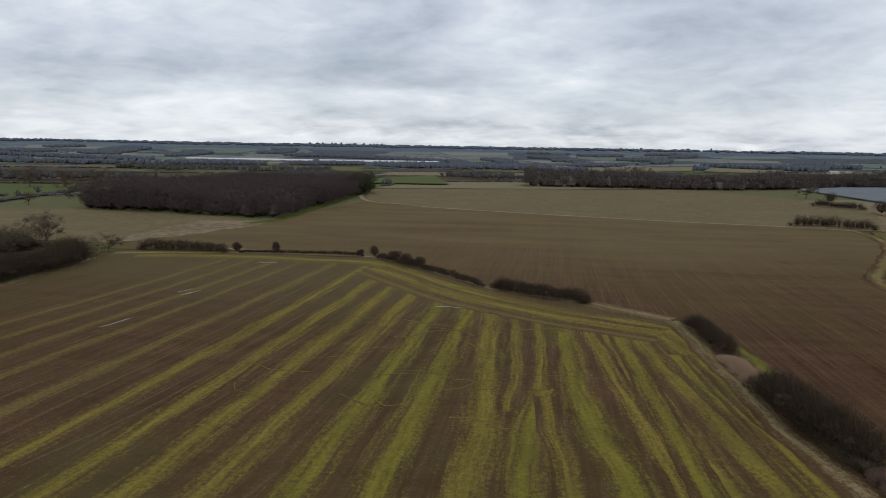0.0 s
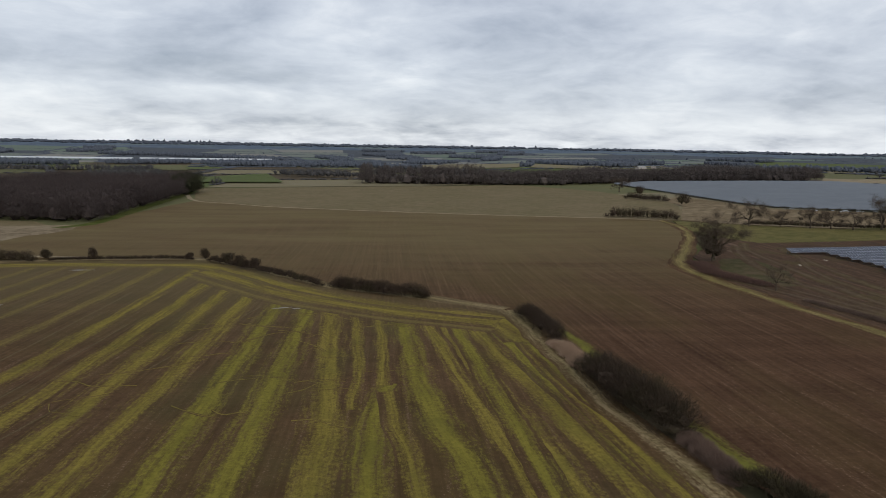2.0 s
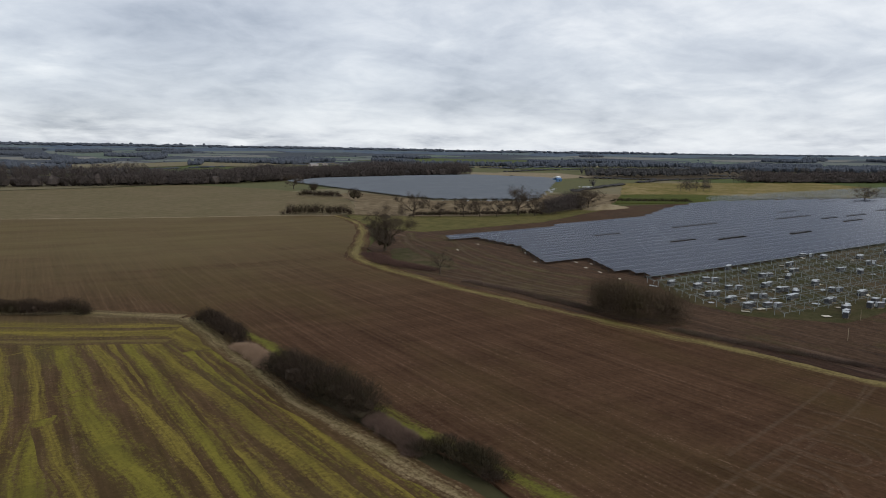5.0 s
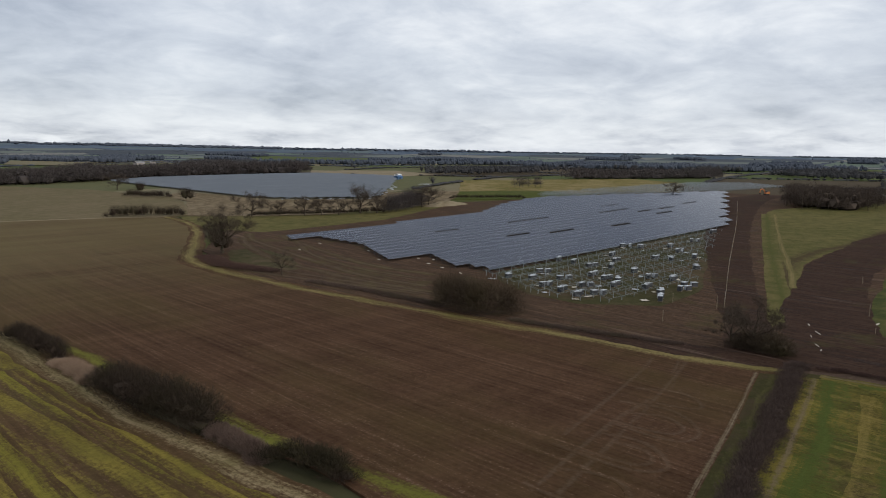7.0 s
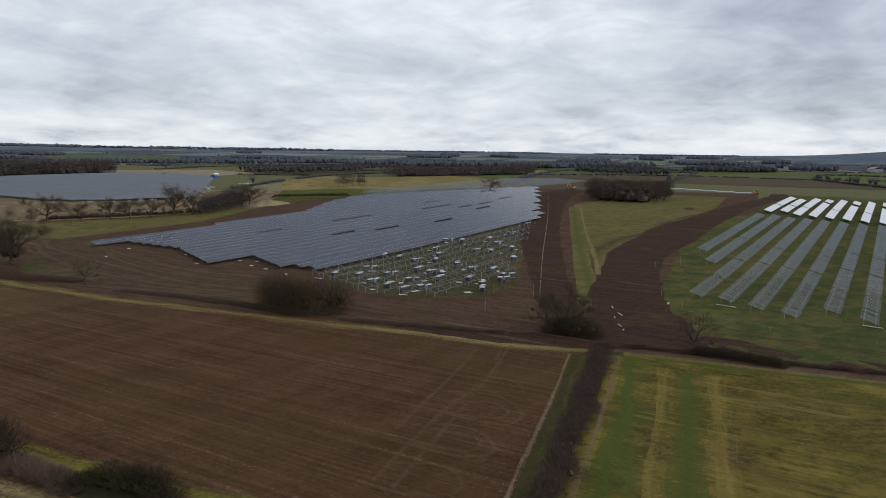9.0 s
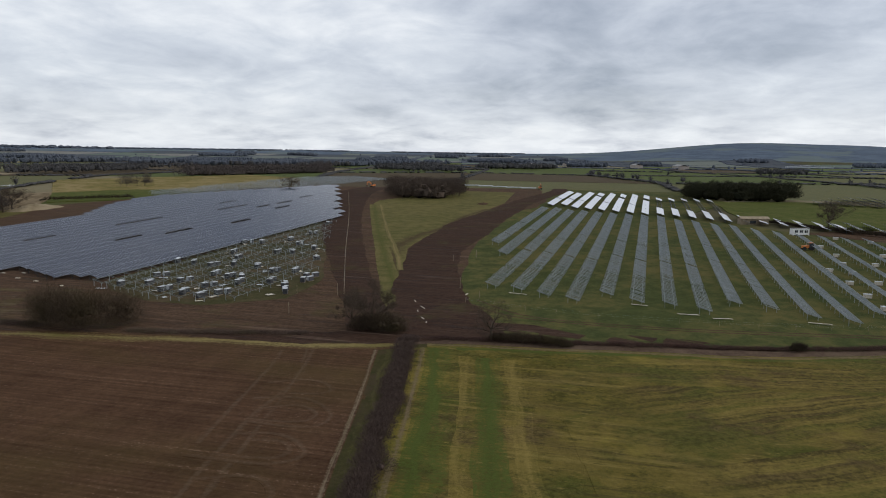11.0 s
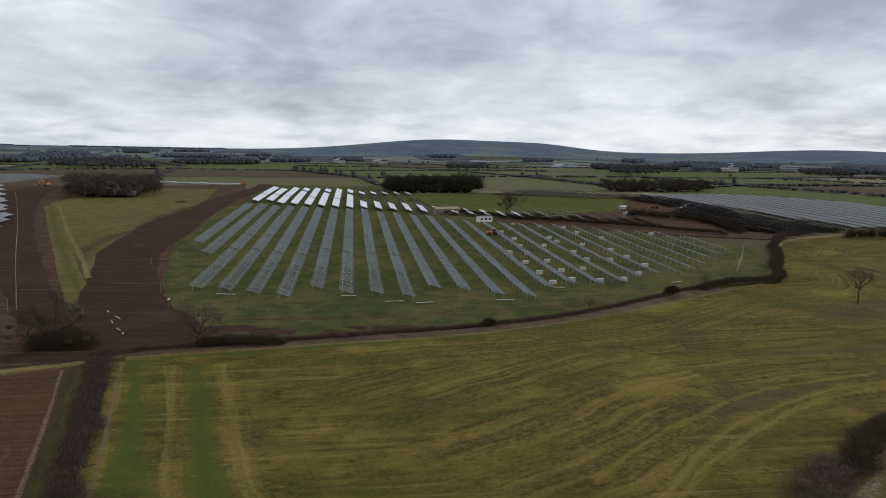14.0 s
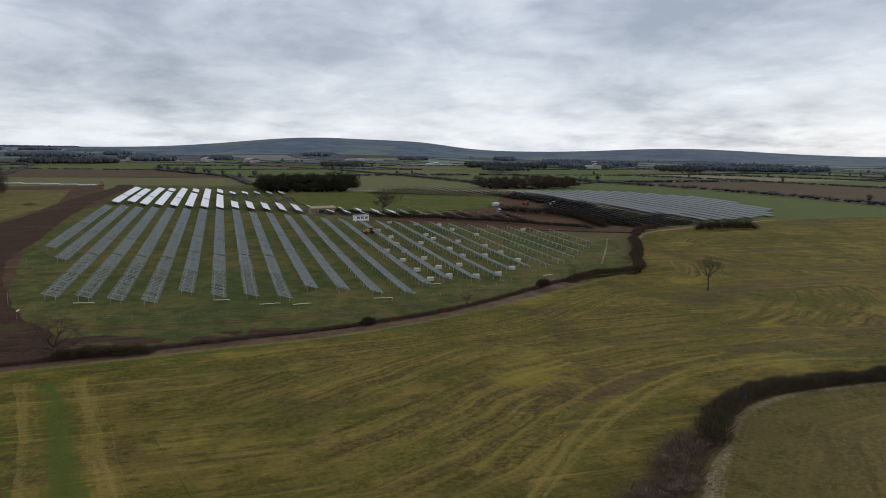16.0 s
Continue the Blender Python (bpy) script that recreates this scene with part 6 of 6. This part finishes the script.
def sheet(x, y, l, w, a, mat, label):
    """A dropped board or sheet of packing, slightly curled."""
    s = Shape()
    n = 5
    for i in range(n):
        x0, x1 = -l / 2 + l * i / n, -l / 2 + l * (i + 1) / n
        z0, z1 = 0.10 * abs(math.sin(i * 1.7)), 0.10 * abs(math.sin((i + 1) * 1.7))
        s.hexa([(x0, -w / 2, z0), (x1, -w / 2, z1), (x1, w / 2, z1), (x0, w / 2, z0), (x0, -w / 2, z0 + 0.06), (x1, -w / 2, z1 + 0.06), (x1, w / 2, z1 + 0.06), (x0, w / 2, z0 + 0.06)])
    ob = new("packing_sheet", s.mesh("packing_sheet", [mat]))
    ob.matrix_basis = pose(x, y, ground_z(x, y) + 0.12, 0, 0, a)
    return tagged(ob, label, "sheet", "dropped packing")


for k in range(30):
    x, y = yard[k % len(yard)]
    sheet(x + rng.uniform(-5, 4), y + rng.uniform(-3.5, 3.5), rng.uniform(1.2, 3.0), rng.uniform(0.8, 1.5), rng.uniform(0, 180), CARD if k % 3 else WRAP, "pale crumpled packing sheet lying on worn grass")
for x, y, l, a in ((186, 33, 5, 80), (182, 1, 4, 85), (175, -10.5, 5, 95), (173, -18, 4.5, 100), (175, -39, 5, 85), (196, -96, 4, 110), (181, 46, 1.6, 0), (190, -58, 3, 85)):
    sheet(x, y, l, 0.4, a, CARD, "long pale board dropped on the ground")
for x, y, l, a in ((168.7, 56.6, 2.6, 30), (162.3, 52.5, 4.2, 38), (158.2, 52.4, 2.0, 25), (151.3, 48.9, 2.6, 40), (147.8, 46.9, 1.6, 10)):
    sheet(x, y, l * 0.7, 0.16, a, CARD, "white strip of packing dropped in mud")
for x, y in ((150, 240), (168, 219), (158, 200), (165, 181), (172, 186), (163, 172), (160, 160), (166, 250), (170, 192), (176, 178)):
    sheet(x - 3, y - 2, 1.3, 0.7, rng.uniform(60, 120), CARD, "pale packing sheet lying before a panel row")


def post(x, y, h, w=0.12, mat=None, label="plain wooden marker post set in the ground"):
    s = Shape()
    s.bar((0, 0, -0.4), (0.02, 0.01, h), w)
    s.box((0.02, 0.01, h), (w * 1.3, w * 1.3, 0.06))
    ob = new("marker_post", s.mesh("marker_post", [mat or WOOD]))
    ob.matrix_basis = pose(x, y, ground_z(x, y))
    return tagged(ob, label, "post", "marker posts")


for x, y, h in ((147, 81, 2.6), (170, 79, 3.2), (241, 58, 2.4), (189, 50, 3.0), (179, 42, 1.6), (168, 90, 2.4), (232, 64, 2.0)):
    post(x, y, h)


def fence(name, pts, gap, h, label, stout=0.09, wire=0.02):
    """Posts with two wires."""
    ob = thing(name, label, "fence")
    line = smooth_line(pts, gap)
    s = Shape()
    s.bar((0, 0, -0.3), (0, 0, h), stout)
    me = s.mesh("fence_post", [WOOD])
    w = Shape()
    for i, (x, y) in enumerate(line):
        p = new("fence_post", me)
        p.parent = ob
        p.matrix_basis = pose(x, y, ground_z(x, y), rng.normal(0, 2), rng.normal(0, 2))
        if i:
            a = line[i - 1]
            for z in (h * 0.55, h * 0.92):
                w.bar((a[0], a[1], ground_z(*a) + z), (x, y, ground_z(x, y) + z), wire)
    part("fence_wire", w, [GALV], ob)
    return ob


fence("fence", [(172, 78), (240, 108), (340, 151), (470, 209)], 4.0, 1.9, "line of pale fence posts beside the haul road")
fence("fence", [(172, 44), (166, 20), (165, 0), (167, -25), (172, -48), (184, -74), (205, -100)], 7.0, 1.2, "thin wooden fence posts along the racking field", 0.05, 0.006)


def cabin(x, y, turn):
    ob = thing("site_cabin", "white site cabin with three dark windows beside a hedge", "cabin", at=(x, y, ground_z(x, y)), turn=turn)
    s = Shape()
    s.box((0, 0, 1.5), (7.2, 3.0, 2.6))
    for sx in (-3.5, 3.5):
        for sy in (-1.4, 1.4):
            s.box((sx, sy, 0.1), (0.3, 0.3, 0.4))
    part("body", s, [WHITE], ob)
    s = Shape()
    s.box((0, 0, 2.86), (7.4, 3.2, 0.12))
    part("roof", s, [ROOFM], ob)
    for k in (-2.2, 0.0, 2.2):
        s = Shape()
        s.box((k, -1.52, 1.7), (1.3, 0.06, 1.1))
        w = part("window", s, [GLAZE], ob)
        s = Shape()
        s.box((k, -1.56, 1.7), (0.06, 0.04, 1.1))
        s.box((k, -1.56, 1.12), (1.4, 0.1, 0.06))
        part("window_bar", s, [WHITE], w)
    return ob


cabin(338, -64, -72)


def machine(x, y, turn, mat, label, arm=True):
    """A tracked digger: tracks, slewing cab, engine, boom, stick and bucket."""
    ob = thing("excavator" if arm else "tractor", label, "machine", at=(x, y, ground_z(x, y) + 0.1), turn=turn)
    if arm:
        for sy in (-1.1, 1.1):
            s = Shape()
            s.hexa([(-1.6, sy - 0.3, 0.0), (1.6, sy - 0.3, 0.0), (1.6, sy + 0.3, 0.0), (-1.6, sy + 0.3, 0.0), (-2.0, sy - 0.3, 0.75), (2.0, sy - 0.3, 0.75), (2.0, sy + 0.3, 0.75), (-2.0, sy + 0.3, 0.75)])
            part("track", s, [RUBBER], ob)
        s = Shape()
        s.box((-0.6, 0, 1.4), (3.2, 2.4, 1.1))
        s.box((-1.9, 0, 1.6), (1.0, 2.5, 1.3))
        part("engine", s, [mat], ob)
        s = Shape()
        s.hexa([(0.0, 0.1, 1.9), (1.3, 0.1, 1.9), (1.3, 1.2, 1.9), (0.0, 1.2, 1.9), (0.1, 0.15, 3.1), (0.9, 0.15, 3.1), (0.9, 1.15, 3.1), (0.1, 1.15, 3.1)])
        part("cab", s, [GLAZE], ob)
        s = Shape()
        s.bar((0.6, -0.4, 1.8), (3.2, -0.4, 4.6), 0.4, 0.6)
        s.bar((3.2, -0.4, 4.6), (5.4, -0.4, 4.0), 0.4, 0.5)
        part("boom", s, [mat], ob)
        s = Shape()
        s.bar((5.3, -0.4, 4.2), (5.6, -0.4, 1.4), 0.3, 0.4)
        part("stick", s, [mat], ob)
        s = Shape()
        s.hexa([(5.2, -0.9, 0.5), (6.0, -0.9, 0.7), (6.0, 0.1, 0.7), (5.2, 0.1, 0.5), (5.1, -0.9, 1.3), (5.9, -0.9, 1.5), (5.9, 0.1, 1.5), (5.1, 0.1, 1.3)])
        part("bucket", s, [RUBBER], ob)
    else:
        for sx, rr in ((-1.2, 0.9), (1.5, 0.65)):
            for sy in (-0.95, 0.95):
                s = Shape()
                for k in range(12):
                    a0, a1 = 6.283 * k / 12, 6.283 * (k + 1) / 12
                    s.hexa([(sx, sy - 0.2, rr), (sx + rr * math.cos(a0), sy - 0.2, rr + rr * math.sin(a0)), (sx + rr * math.cos(a1), sy - 0.2, rr + rr * math.sin(a1)), (sx, sy - 0.2, rr),
                            (sx, sy + 0.2, rr), (sx + rr * math.cos(a0), sy + 0.2, rr + rr * math.sin(a0)), (sx + rr * math.cos(a1), sy + 0.2, rr + rr * math.sin(a1)), (sx, sy + 0.2, rr)])
                part("wheel", s, [RUBBER], ob)
        s = Shape()
        s.hexa([(-0.3, -0.55, 0.8), (2.4, -0.4, 0.8), (2.4, 0.4, 0.8), (-0.3, 0.55, 0.8), (-0.3, -0.55, 1.9), (2.4, -0.35, 1.6), (2.4, 0.35, 1.6), (-0.3, 0.55, 1.9)])
        part("bonnet", s, [mat], ob)
        s = Shape()
        s.hexa([(-1.9, -0.8, 1.1), (-0.3, -0.8, 1.1), (-0.3, 0.8, 1.1), (-1.9, 0.8, 1.1), (-1.7, -0.7, 2.7), (-0.5, -0.7, 2.7), (-0.5, 0.7, 2.7), (-1.7, 0.7, 2.7)])
        part("cab", s, [GLAZE], ob)
        s = Shape()
        s.box((-1.1, 0, 2.76), (1.5, 1.6, 0.12))
        part("roof", s, [mat], ob)
    return ob


machine(563, 228, 150, ORANGE, "orange tracked excavator on a mud haul road")
machine(590, 88, 200, ORANGE, "orange tracked excavator beside pale drainage pipes")
machine(294, -59, 100, ORANGE, "small orange tractor between the mounting rows", False)
machine(404, -181, 60, RED, "red tractor parked on churned mud", False)
machine(398, -196, 20, WHITE, "pale tractor parked on churned mud", False)


def pipes(x, y, turn, n, l, label):
    ob = thing("pipe_stack", label, "pipes", at=(x, y, ground_z(x, y)), turn=turn)
    for k in range(n):
        s = Shape()
        tube(s, [(-l / 2, k * 0.9, 0.45), (l / 2, k * 0.9, 0.45)], [0.42, 0.42], 10)
        part("pipe", s, [WRAP], ob)
    return ob


for k in range(6):
    pipes(632 - 6 * k, 170 - 14 * k, 112, 3, 13, "row of long pale pipes beside the haul road")


def heap(x, y, r, h, mat, label):
    n, m = 22, 7
    a, f = np.linspace(0, 2 * np.pi, n), np.linspace(0, 1, m)
    rad = r * f[:, None] * (1 + 0.25 * np.sin(a * 3 + x)[None] * 0.6 + 0.12 * np.sin(a * 7)[None])
    rad[:, -1] = rad[:, 0]
    X, Y = x + rad * np.cos(a) * 1.8, y + rad * np.sin(a)
    Z = terrain(X, Y) - 0.2 + h * (1 - f[:, None]) ** 0.7 * (1 + 0.15 * np.sin(X * 1.3) * np.cos(Y * 1.7))
    return tagged(new("earth_heap", grid_mesh("earth_heap", np.dstack([X, Y, Z]), mat)), label, "heap")


heap(318, 336, 9, 3.4, TAN, "pale heap of dumped earth beside the haul track")
heap(430, 100, 4, 1.2, MUD, "low dark heap of spoil on grass")
shed(507, 612, 14, 5, 2.6, 30, BLUE, BLUE, "blue site store beside the far array", "site_store")
shed(530, 640, 10, 5, 3, 30, WHITE, WHITE, "white site store beside the far array", "site_store")
for k in range(9):
    x, y = 452 + 5 * (k % 3), 500 + 6 * (k // 3)
    sheet(x, y, 4.5, 2.2, 20, WRAP, "white stacked sheeting near the far array")
for k in range(60):
    x, y = rng.uniform(262, 420), 0
    y = np.interp(x, [262, 318, 362, 420], [470, 422, 462, 520]) - rng.uniform(2, 14)
    sheet(x, y, rng.uniform(1.5, 3.5), 1.6, rng.uniform(0, 180), WRAP, "pale packing lying before the far array")
shed(403, -160, 4, 2.0, 1.3, -70, WRAP, WRAP, "long white site store on mud", "site_store")
shed(370, -150, 4, 2.0, 1.2, -70, WRAP, WRAP, "white site store on mud", "site_store")
shed(376, -50, 14, 4, 2.4, -72, WOOD, WOOD, "brown timber stack beside the cabin", "timber_stack")
